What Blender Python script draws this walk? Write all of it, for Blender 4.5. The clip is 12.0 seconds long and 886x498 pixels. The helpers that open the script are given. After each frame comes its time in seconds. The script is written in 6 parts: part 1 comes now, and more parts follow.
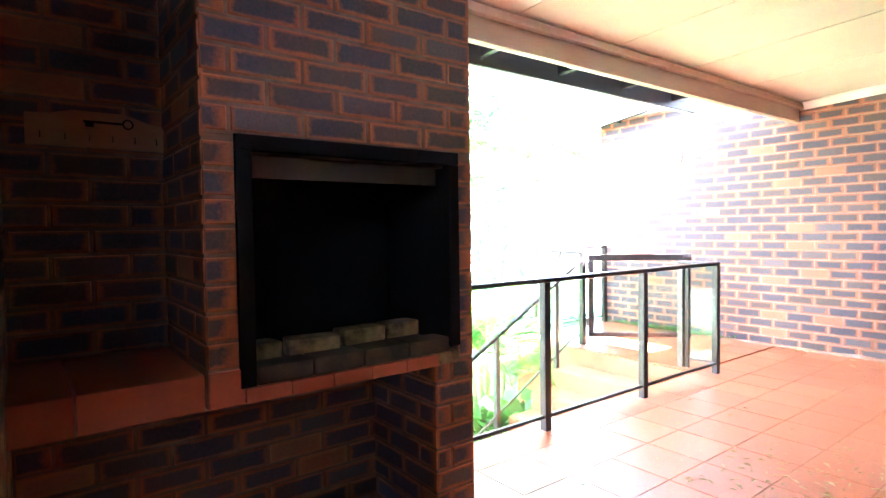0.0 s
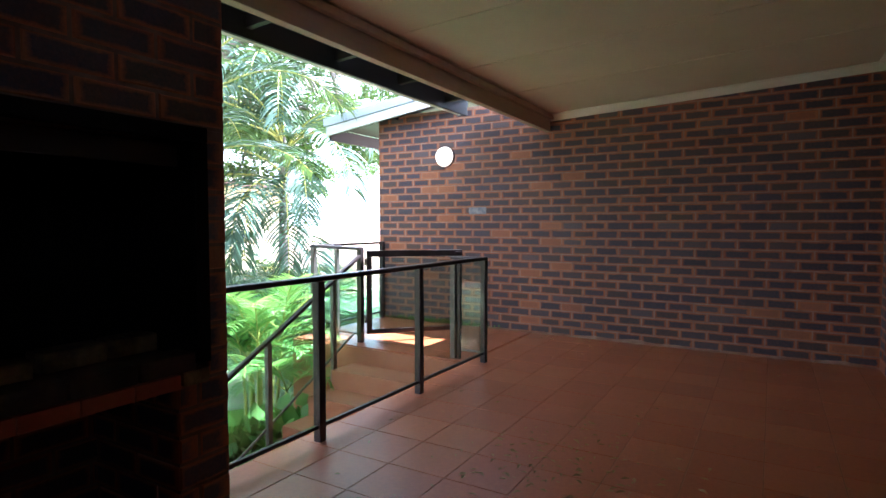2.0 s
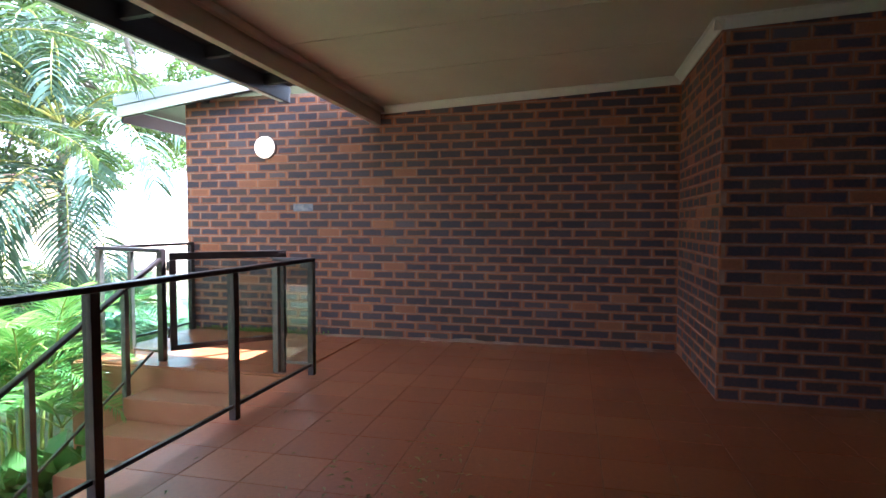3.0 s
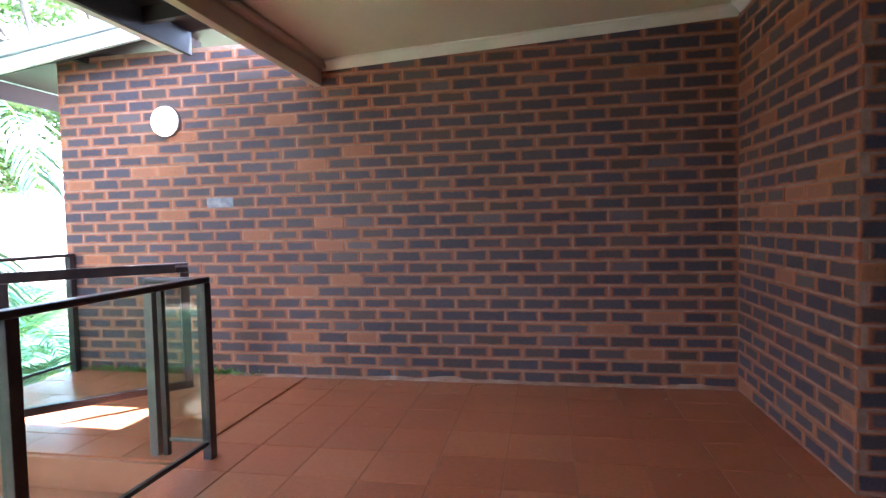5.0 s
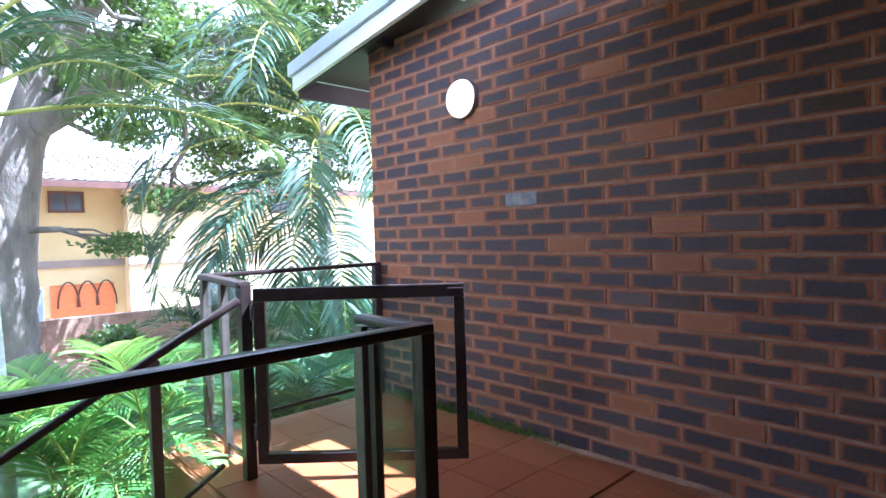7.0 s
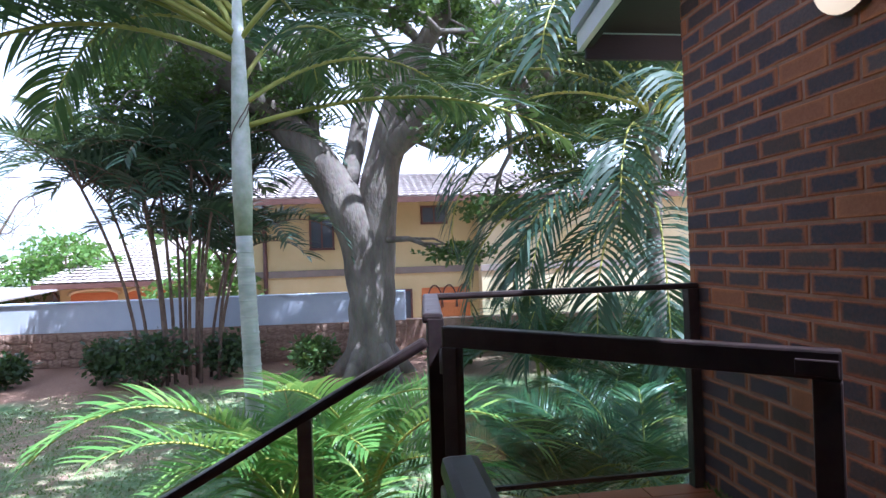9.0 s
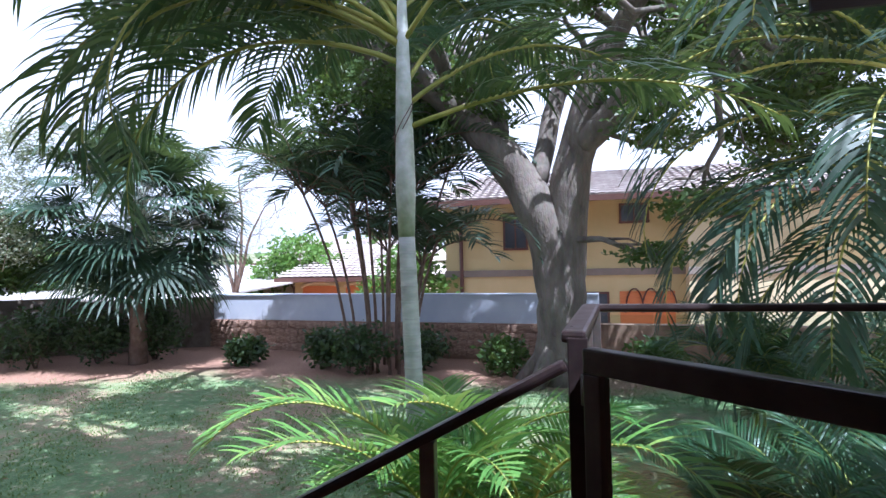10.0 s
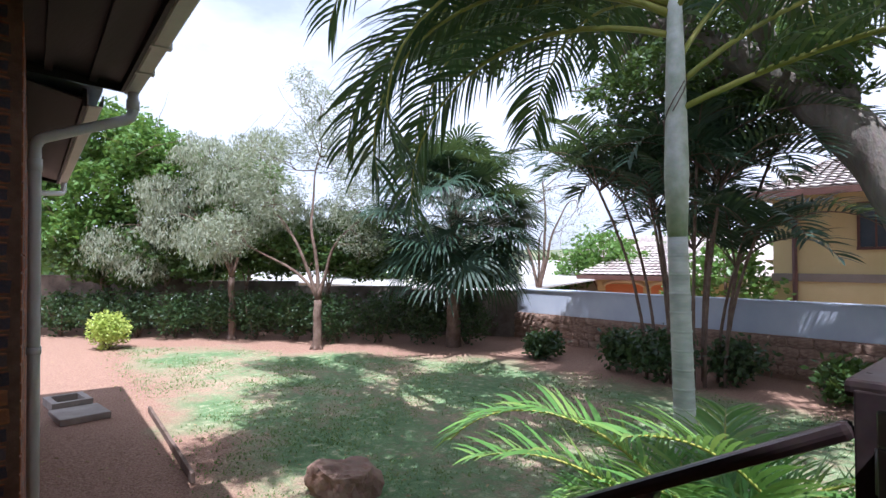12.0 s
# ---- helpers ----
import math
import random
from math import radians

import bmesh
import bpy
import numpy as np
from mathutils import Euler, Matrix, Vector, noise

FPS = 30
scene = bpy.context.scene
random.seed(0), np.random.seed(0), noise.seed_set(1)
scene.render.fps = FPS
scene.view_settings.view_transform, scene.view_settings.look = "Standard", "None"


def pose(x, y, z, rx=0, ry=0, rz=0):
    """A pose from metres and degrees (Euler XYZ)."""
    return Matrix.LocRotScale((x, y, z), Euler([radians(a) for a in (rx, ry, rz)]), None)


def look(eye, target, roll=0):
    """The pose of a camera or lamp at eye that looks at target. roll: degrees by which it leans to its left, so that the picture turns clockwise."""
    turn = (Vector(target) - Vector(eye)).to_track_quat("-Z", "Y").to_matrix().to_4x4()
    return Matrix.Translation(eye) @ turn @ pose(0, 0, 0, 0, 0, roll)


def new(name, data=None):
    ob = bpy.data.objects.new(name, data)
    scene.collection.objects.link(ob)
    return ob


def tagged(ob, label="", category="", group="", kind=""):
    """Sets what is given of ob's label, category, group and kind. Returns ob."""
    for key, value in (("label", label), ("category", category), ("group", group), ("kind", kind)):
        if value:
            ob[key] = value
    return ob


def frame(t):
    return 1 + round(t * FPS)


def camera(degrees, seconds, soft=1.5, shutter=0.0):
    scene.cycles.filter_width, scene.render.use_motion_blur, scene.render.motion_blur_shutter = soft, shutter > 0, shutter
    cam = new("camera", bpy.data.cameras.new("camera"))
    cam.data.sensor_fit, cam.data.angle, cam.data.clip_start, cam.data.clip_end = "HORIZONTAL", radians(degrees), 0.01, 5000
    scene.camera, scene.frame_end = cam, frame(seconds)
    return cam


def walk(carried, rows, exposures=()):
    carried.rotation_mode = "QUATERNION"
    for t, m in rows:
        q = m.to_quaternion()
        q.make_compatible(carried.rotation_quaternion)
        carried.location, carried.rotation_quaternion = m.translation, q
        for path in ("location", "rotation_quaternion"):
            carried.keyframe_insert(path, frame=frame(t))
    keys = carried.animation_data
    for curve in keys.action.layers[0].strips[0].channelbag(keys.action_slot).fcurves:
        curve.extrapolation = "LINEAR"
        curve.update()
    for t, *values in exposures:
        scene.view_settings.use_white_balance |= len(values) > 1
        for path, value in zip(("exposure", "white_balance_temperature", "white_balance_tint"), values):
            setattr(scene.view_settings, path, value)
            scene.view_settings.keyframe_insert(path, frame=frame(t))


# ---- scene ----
cam = camera(77.0, 12.0)
PATH = [
    (0, (-0.541, 0.171, 1.242), (0.666, 1.764, 1.172), -0.8),
    (0.5, (-0.53, 0.192, 1.253), (0.761, 1.718, 1.171), -0.5),
    (1, (-0.487, 0.222, 1.249), (0.937, 1.624, 1.16), -0.0),
    (1.5, (-0.41, 0.267, 1.239), (1.16, 1.504, 1.149), 0.1),
    (2, (-0.329, 0.31, 1.232), (1.391, 1.327, 1.142), -0.0),
    (2.5, (-0.208, 0.373, 1.22), (1.642, 1.128, 1.128), -0.0),
    (3, (0.009, 0.475, 1.208), (1.955, 0.926, 1.12), 0.1),
    (3.2, (0.126, 0.509, 1.204), (2.091, 0.868, 1.117), 0.2),
    (4.8, (1.362, 0.734, 1.188), (3.339, 1.026, 1.09), -0.8),
    (5, (1.533, 0.771, 1.188), (3.496, 1.139, 1.094), -1.3),
    (5.5, (1.937, 0.857, 1.178), (3.814, 1.541, 1.092), -1.5),
    (6, (2.345, 0.952, 1.189), (4.099, 1.911, 1.112), -1.8),
    (6.5, (2.709, 1.112, 1.199), (4.296, 2.327, 1.132), -1.8),
    (6.7, (2.838, 1.177, 1.198), (4.341, 2.495, 1.135), -1.7),
    (8.3, (3.806, 1.799, 1.17), (4.482, 3.676, 1.18), -2.1),
    (8.5, (3.875, 1.893, 1.168), (4.437, 3.812, 1.177), -2.2),
    (9, (3.999, 2.145, 1.19), (4.254, 4.128, 1.203), -1.9),
    (9.5, (4.102, 2.285, 1.205), (3.981, 4.281, 1.228), -1.6),
    (10, (4.193, 2.401, 1.2), (3.741, 4.349, 1.232), -1.3),
    (10.5, (4.259, 2.468, 1.195), (3.505, 4.32, 1.236), -1.0),
    (11, (4.303, 2.561, 1.217), (3.28, 4.279, 1.256), -0.7),
    (11.5, (4.342, 2.638, 1.22), (3.099, 4.204, 1.258), -0.4),
    (12, (4.351, 2.682, 1.223), (2.957, 4.117, 1.257), -0.3),
]
EXPOSURES = [(0, 6.9, 4800, 9), (0.6, 6.6, 4800, 9), (1.1, 5.8, 4850, 9), (1.6, 3.9, 5000, 10), (2.4, 3.4, 4950, 11), (3.2, 3.6, 4900, 12), (4.2, 4.2, 4800, 13), (5.0, 4.35, 4750, 13), (5.6, 3.95, 4700, 16), (6.7, 3.3, 4700, 15), (8.5, 1.72, 4850, 18), (9.5, 1.3, 5050, 18), (10.5, 1.0, 5200, 19), (12.0, 0.75, 5400, 18)]
walk(cam, [(t, look(eye, target, roll)) for t, eye, target, roll in PATH], EXPOSURES)

# ---- world, sun, exposure ----
SUN_ELEV, SUN_AZ = radians(66), Vector((0.72, -0.69, 0)).normalized()
world = bpy.data.worlds.new("world")
scene.world = world
world.use_nodes = True
wn = world.node_tree.nodes
sky = wn.new("ShaderNodeTexSky")
sky.sky_type, sky.sun_disc = "NISHITA", False
sky.sun_elevation, sky.sun_rotation = SUN_ELEV, math.atan2(SUN_AZ.x, SUN_AZ.y)
sky.dust_density, sky.air_density, sky.ozone_density = 2.0, 1.0, 1.0
# thin bright cloud over most of the sky
wl = world.node_tree.links
w_tc, w_noise, w_ramp, w_mix = wn.new("ShaderNodeTexCoord"), wn.new("ShaderNodeTexNoise"), wn.new("ShaderNodeValToRGB"), wn.new("ShaderNodeMix")
w_map = wn.new("ShaderNodeMapping")
w_map.inputs["Scale"].default_value = (1, 1, 2.6)
wl.new(w_tc.outputs["Generated"], w_map.inputs[0])
wl.new(w_map.outputs[0], w_noise.inputs["Vector"])
w_noise.inputs["Scale"].default_value, w_noise.inputs["Detail"].default_value, w_noise.inputs["Roughness"].default_value = 1.8, 7, 0.6
w_ramp.color_ramp.elements[0].position, w_ramp.color_ramp.elements[0].color = 0.36, (0.55, 0.55, 0.55, 1)
w_ramp.color_ramp.elements[1].position = 0.56
wl.new(w_noise.outputs[0], w_ramp.inputs[0])
w_mix.data_type = "RGBA"
w_mix.inputs[7].default_value = (9.0, 9.2, 9.6, 1)
wl.new(w_ramp.outputs[0], w_mix.inputs[0])
wl.new(sky.outputs[0], w_mix.inputs[6])
wl.new(w_mix.outputs[2], wn["Background"].inputs[0])
wn["Background"].inputs[1].default_value = 0.083
sun_dir = SUN_AZ * math.cos(SUN_ELEV) + Vector((0, 0, math.sin(SUN_ELEV)))
sun = new("sun", bpy.data.lights.new("sun", "SUN"))
sun.data.energy, sun.data.angle, sun.data.color = 5.0, radians(0.53), (1.0, 0.955, 0.89)
sun.matrix_world = look(tuple(sun_dir * 30), (0, 0, 0))

# ---- materials ----


def mat(name, rough=0.7, metal=0.0):
    m = bpy.data.materials.new(name)
    m.use_nodes = True
    b = m.node_tree.nodes["Principled BSDF"]
    b.inputs["Roughness"].default_value, b.inputs["Metallic"].default_value = rough, metal
    return m, m.node_tree, b


def node(nt, kind, **ins):
    n = nt.nodes.new(kind)
    for k, v in ins.items():
        if k in n.inputs:
            n.inputs[k].default_value = v
    return n


def noise_tex(nt, scale, detail=4.0, rough=0.55, coords="Object", stretch=(1, 1, 1)):
    tc = nt.nodes.new("ShaderNodeTexCoord")
    mp = nt.nodes.new("ShaderNodeMapping")
    mp.inputs["Scale"].default_value = stretch
    nt.links.new(tc.outputs[coords], mp.inputs[0])
    n = node(nt, "ShaderNodeTexNoise", Scale=scale, Detail=detail, Roughness=rough)
    nt.links.new(mp.outputs[0], n.inputs["Vector"])
    return n


def ramp(nt, fac, stops):
    r = nt.nodes.new("ShaderNodeValToRGB")
    e = r.color_ramp.elements
    while len(e) < len(stops):
        e.new(0.5)
    for el, (p, c) in zip(e, stops):
        el.position, el.color = p, (*c, 1) if len(c) == 3 else c
    nt.links.new(fac, r.inputs[0])
    return r


def mathn(nt, op, a, b=None, clamp=False):
    n = nt.nodes.new("ShaderNodeMath")
    n.operation, n.use_clamp = op, clamp
    for i, v in enumerate((a, b)):
        if v is None:
            continue
        if isinstance(v, (int, float)):
            n.inputs[i].default_value = v
        else:
            nt.links.new(v, n.inputs[i])
    return n.outputs[0]


def mixc(nt, fac, a, b, mode="MIX"):
    n = nt.nodes.new("ShaderNodeMix")
    n.data_type, n.blend_type = "RGBA", mode
    for i, v in ((0, fac), (6, a), (7, b)):
        if isinstance(v, (int, float)):
            n.inputs[i].default_value = v
        elif isinstance(v, tuple):
            n.inputs[i].default_value = (*v, 1)
        else:
            nt.links.new(v, n.inputs[i])
    return n.outputs[2]


def bump(nt, b, height, strength=0.3, dist=0.01):
    n = node(nt, "ShaderNodeBump", Strength=strength, Distance=dist)
    nt.links.new(height, n.inputs["Height"])
    nt.links.new(n.outputs[0], b.inputs["Normal"])


def plain(name, c1, c2, scale=6.0, rough=0.7, metal=0.0, bumps=0.15, fine=60.0, coords="Object", stretch=(1, 1, 1), dist=0.004):
    """A paint or stone: two tones mixed by coarse noise, a fine bump, and uneven gloss."""
    m, nt, b = mat(name, rough, metal)
    n1 = noise_tex(nt, scale, 5, 0.6, coords, stretch)
    n2 = noise_tex(nt, fine, 3, 0.6, coords, stretch)
    r = ramp(nt, n1.outputs[0], [(0.32, c1), (0.68, c2)])
    col = mixc(nt, 0.25, r.outputs[0], n2.outputs["Color"], "SOFT_LIGHT")
    nt.links.new(col, b.inputs["Base Color"])
    nt.links.new(mathn(nt, "ADD", mathn(nt, "MULTIPLY", n1.outputs[0], 0.2), rough - 0.1), b.inputs["Roughness"])
    bump(nt, b, n2.outputs[0], bumps, dist)
    return m


def island_random(nt):
    oi, geo = nt.nodes.new("ShaderNodeObjectInfo"), nt.nodes.new("ShaderNodeNewGeometry")
    return mathn(nt, "FRACT", mathn(nt, "ADD", oi.outputs["Random"], geo.outputs["Random Per Island"]))


def piece_noise(nt, scale, detail, rough, rnd):
    """Noise in world space, cut off from its neighbours piece by piece."""
    geo = nt.nodes.new("ShaderNodeNewGeometry")
    n = node(nt, "ShaderNodeTexNoise", Scale=scale, Detail=detail, Roughness=rough)
    n.noise_dimensions = "4D"
    nt.links.new(geo.outputs["Position"], n.inputs["Vector"])
    nt.links.new(mathn(nt, "MULTIPLY", rnd, 40.0), n.inputs["W"])
    return n


def brick_material():
    """Flash-burnt face brick: orange-red rim, blue-black heart with a ragged soft edge, a few bricks plain orange."""
    m, nt, b = mat("flashed_brick", 0.62)
    uv = nt.nodes.new("ShaderNodeUVMap")
    uv.uv_map = "UVMap"
    sep = nt.nodes.new("ShaderNodeSeparateXYZ")
    nt.links.new(uv.outputs[0], sep.inputs[0])
    rnd = island_random(nt)
    wob, fuzz = piece_noise(nt, 13, 3, 0.6, rnd), piece_noise(nt, 75, 4, 0.75, rnd)
    wobv = mathn(nt, "ADD", mathn(nt, "MULTIPLY", mathn(nt, "SUBTRACT", wob.outputs[0], 0.5), 0.034), mathn(nt, "MULTIPLY", mathn(nt, "SUBTRACT", fuzz.outputs[0], 0.5), 0.022))
    du = mathn(nt, "MINIMUM", sep.outputs[0], mathn(nt, "SUBTRACT", 0.2315, sep.outputs[0]))
    dv = mathn(nt, "MINIMUM", sep.outputs[1], mathn(nt, "SUBTRACT", 0.0767, sep.outputs[1]))
    d = mathn(nt, "ADD", mathn(nt, "MINIMUM", du, mathn(nt, "MULTIPLY", dv, 1.7)), wobv)
    off = mathn(nt, "MULTIPLY", mathn(nt, "SUBTRACT", rnd, 0.35), 0.012)
    mask = mathn(nt, "DIVIDE", mathn(nt, "SUBTRACT", mathn(nt, "SUBTRACT", d, off), 0.003), 0.019, True)
    second = mathn(nt, "FRACT", mathn(nt, "MULTIPLY", rnd, 17.3))
    dark_on = mathn(nt, "LESS_THAN", second, 0.94)
    patchy = mathn(nt, "ADD", 0.68, mathn(nt, "MULTIPLY", fuzz.outputs[0], 0.5), True)
    mask = mathn(nt, "MULTIPLY", mathn(nt, "MULTIPLY", mask, mathn(nt, "ADD", mathn(nt, "MULTIPLY", dark_on, 0.66), 0.3)), patchy)
    grain = piece_noise(nt, 90, 5, 0.7, rnd)
    rim = ramp(nt, second, [(0.0, (0.40, 0.13, 0.044)), (0.5, (0.31, 0.092, 0.036)), (1.0, (0.44, 0.155, 0.055))])
    heart = ramp(nt, mathn(nt, "FRACT", mathn(nt, "MULTIPLY", rnd, 5.1)), [(0.0, (0.020, 0.029, 0.050)), (0.5, (0.036, 0.045, 0.068)), (0.85, (0.048, 0.041, 0.038)), (1.0, (0.09, 0.085, 0.095))])
    col = mixc(nt, mask, rim.outputs[0], heart.outputs[0])
    shade = ramp(nt, grain.outputs[0], [(0.3, (0.32, 0.32, 0.32)), (0.7, (0.68, 0.68, 0.68))])
    col = mixc(nt, 0.6, col, shade.outputs[0], "SOFT_LIGHT")
    nt.links.new(col, b.inputs["Base Color"])
    bump(nt, b, grain.outputs[0], 0.6, 0.003)
    return m


def tile_material():
    """Glazed terracotta, worn and dusty in drifts that run over the joints."""
    m, nt, b = mat("terracotta_tile", 0.4)
    rnd = island_random(nt)
    geo = nt.nodes.new("ShaderNodeNewGeometry")
    n1, n2 = node(nt, "ShaderNodeTexNoise", Scale=2.1, Detail=6.0, Roughness=0.62), node(nt, "ShaderNodeTexNoise", Scale=38.0, Detail=4.0, Roughness=0.65)
    for n in (n1, n2):
        nt.links.new(geo.outputs["Position"], n.inputs["Vector"])
    base = ramp(nt, rnd, [(0.0, (0.36, 0.098, 0.034)), (0.5, (0.40, 0.113, 0.040)), (1.0, (0.44, 0.138, 0.050))])
    dirt = ramp(nt, n1.outputs[0], [(0.28, (0, 0, 0)), (0.85, (1, 1, 1))])
    col = mixc(nt, mathn(nt, "MULTIPLY", dirt.outputs[0], 0.22), base.outputs[0], (0.31, 0.15, 0.095))
    speck = ramp(nt, n2.outputs[0], [(0.3, (0.38, 0.38, 0.38)), (0.7, (0.62, 0.62, 0.62))])
    col = mixc(nt, 0.6, col, speck.outputs[0], "SOFT_LIGHT")
    nt.links.new(col, b.inputs["Base Color"])
    nt.links.new(mathn(nt, "ADD", mathn(nt, "MULTIPLY", dirt.outputs[0], 0.10), mathn(nt, "ADD", mathn(nt, "MULTIPLY", n2.outputs[0], 0.10), 0.24)), b.inputs["Roughness"])
    bump(nt, b, n1.outputs[0], 0.06, 0.01)
    return m


def leaf_material(name, c1, c2, rough=0.45, trans=0.35, c3=None):
    m, nt, b = mat(name, rough)
    geo = nt.nodes.new("ShaderNodeNewGeometry")
    n1 = noise_tex(nt, 1.3, 3, 0.6, "Object")
    stops = [(0.0, c1), (0.6, c2)] + ([(1.0, c3)] if c3 else [])
    r = ramp(nt, mathn(nt, "ADD", mathn(nt, "MULTIPLY", geo.outputs["Random Per Island"], 0.65), mathn(nt, "MULTIPLY", n1.outputs[0], 0.4)), stops)
    nt.links.new(r.outputs[0], b.inputs["Base Color"])
    tr = nt.nodes.new("ShaderNodeBsdfTranslucent")
    nt.links.new(mixc(nt, 0.5, r.outputs[0], (0.25, 0.33, 0.05)), tr.inputs[0])
    ms = nt.nodes.new("ShaderNodeMixShader")
    ms.inputs[0].default_value = trans
    out = nt.nodes["Material Output"]
    nt.links.new(b.outputs[0], ms.inputs[1])
    nt.links.new(tr.outputs[0], ms.inputs[2])
    nt.links.new(ms.outputs[0], out.inputs[0])
    return m


def ground_material():
    m, nt, b = mat("lawn_and_red_soil", 0.95)
    n1, n2, n3 = noise_tex(nt, 0.55, 6, 0.62), noise_tex(nt, 6, 5, 0.7), noise_tex(nt, 40, 4, 0.7)
    grass = ramp(nt, n2.outputs[0], [(0.3, (0.075, 0.15, 0.055)), (0.55, (0.17, 0.26, 0.11)), (0.72, (0.52, 0.48, 0.31))])
    soil = ramp(nt, n3.outputs[0], [(0.3, (0.27, 0.135, 0.08)), (0.7, (0.60, 0.46, 0.33))])
    cover = mathn(nt, "ADD", mathn(nt, "MULTIPLY", n1.outputs[0], 0.6), mathn(nt, "MULTIPLY", n2.outputs[0], 0.4))
    f = ramp(nt, cover, [(0.37, (0, 0, 0)), (0.51, (1, 1, 1))])
    # bare red soil along the hedge and the boundary wall
    tc, sep = nt.nodes.new("ShaderNodeTexCoord"), nt.nodes.new("ShaderNodeSeparateXYZ")
    nt.links.new(tc.outputs["Object"], sep.inputs[0])
    d = mathn(nt, "SUBTRACT", mathn(nt, "MULTIPLY", sep.outputs[0], 0.618), mathn(nt, "MULTIPLY", sep.outputs[1], 0.786))
    d = mathn(nt, "MINIMUM", mathn(nt, "ADD", d, 13.0), mathn(nt, "SUBTRACT", 13.2, sep.outputs[1]))
    d = mathn(nt, "MINIMUM", d, mathn(nt, "ADD", mathn(nt, "ADD", sep.outputs[1], mathn(nt, "MULTIPLY", sep.outputs[0], 0.17)), -3.75))
    lawn = mathn(nt, "DIVIDE", mathn(nt, "ADD", d, mathn(nt, "MULTIPLY", mathn(nt, "SUBTRACT", n1.outputs[0], 0.86), 2.8)), 0.9, True)
    red = ramp(nt, n3.outputs[0], [(0.3, (0.22, 0.10, 0.06)), (0.7, (0.46, 0.30, 0.21))])
    soils = mixc(nt, lawn, red.outputs[0], soil.outputs[0])
    col = mixc(nt, mathn(nt, "MULTIPLY", f.outputs[0], lawn), soils, grass.outputs[0])
    col = mixc(nt, 0.35, col, n3.outputs["Color"], "SOFT_LIGHT")
    nt.links.new(col, b.inputs["Base Color"])
    bump(nt, b, mathn(nt, "ADD", n2.outputs[0], mathn(nt, "MULTIPLY", n3.outputs[0], 0.5)), 0.8, 0.05)
    return m


def glass_material():
    m, nt, b = mat("clear_glass", 0.02)
    b.inputs["Base Color"].default_value = (0.85, 0.93, 0.9, 1)
    tb = nt.nodes.new("ShaderNodeBsdfTransparent")
    tb.inputs[0].default_value = (0.90, 0.95, 0.93, 1)
    gl = nt.nodes.new("ShaderNodeBsdfGlossy")
    gl.inputs["Roughness"].default_value = 0.03
    lw = nt.nodes.new("ShaderNodeLayerWeight")
    lw.inputs[0].default_value = 0.5
    gloss = mathn(nt, "ADD", mathn(nt, "MULTIPLY", mathn(nt, "POWER", lw.outputs["Facing"], 5.0), 0.9), 0.035)
    ms = nt.nodes.new("ShaderNodeMixShader")
    nt.links.new(gloss, ms.inputs[0])
    nt.links.new(tb.outputs[0], ms.inputs[1])
    nt.links.new(gl.outputs[0], ms.inputs[2])
    nt.links.new(ms.outputs[0], nt.nodes["Material Output"].inputs[0])
    return m


M_BRICK = brick_material()
M_PALEBRICK = plain("pale_spalled_brick", (0.14, 0.16, 0.22), (0.42, 0.40, 0.42), 14, 0.9, bumps=0.5)
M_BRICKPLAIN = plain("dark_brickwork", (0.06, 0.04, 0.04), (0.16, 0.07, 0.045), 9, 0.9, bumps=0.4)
M_MORTAR = plain("mortar", (0.27, 0.14, 0.095), (0.42, 0.26, 0.19), 9, 0.95, bumps=0.4, fine=120)
# darker mortar copy: smoke stain plus the fireplace's dimness put into the colour
M_DIMMORTAR = plain("smoky_dimmed_mortar", (0.14, 0.075, 0.05), (0.27, 0.155, 0.105), 9, 0.95, bumps=0.4, fine=120)
M_TILE = tile_material()
M_GROUT = plain("tile_grout", (0.28, 0.125, 0.075), (0.40, 0.22, 0.15), 8, 0.9)
M_EDGE = plain("painted_terracotta_edge", (0.36, 0.12, 0.05), (0.46, 0.18, 0.085), 4, 0.6, bumps=0.3)
M_LEDGE = plain("red_ledge_tile", (0.33, 0.075, 0.03), (0.40, 0.105, 0.045), 5, 0.45)
M_SLAB = plain("worn_concrete", (0.26, 0.22, 0.19), (0.42, 0.36, 0.31), 3, 0.9, bumps=0.4)
M_CEIL = plain("cream_ceiling_paint", (0.66, 0.60, 0.48), (0.72, 0.66, 0.54), 2, 0.75, bumps=0.05)
M_CORNICE = plain("white_cornice_paint", (0.74, 0.70, 0.62), (0.80, 0.76, 0.68), 4, 0.6, bumps=0.05)
M_BEAM = plain("beige_beam_paint", (0.50, 0.39, 0.30), (0.58, 0.46, 0.36), 3, 0.65, bumps=0.1, stretch=(0.2, 1, 1))
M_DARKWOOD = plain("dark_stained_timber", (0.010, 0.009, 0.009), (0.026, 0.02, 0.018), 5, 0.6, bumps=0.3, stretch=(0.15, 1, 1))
M_WHITE = plain("white_fascia_paint", (0.72, 0.72, 0.70), (0.82, 0.81, 0.78), 2, 0.5, bumps=0.1)
M_SHEET = plain("pale_roof_sheet", (0.42, 0.46, 0.50), (0.55, 0.58, 0.60), 2, 0.5, bumps=0.1)
M_BRONZE = plain("dark_bronze_metal_paint", (0.028, 0.020, 0.020), (0.055, 0.038, 0.036), 12, 0.32, 0.25, bumps=0.05)
# lighter bronze: the bright post sides are put into the base colour
M_BRONZE2 = plain("lightened_bronze_metal", (0.12, 0.10, 0.09), (0.19, 0.165, 0.145), 9, 0.4, 0.4, bumps=0.08)
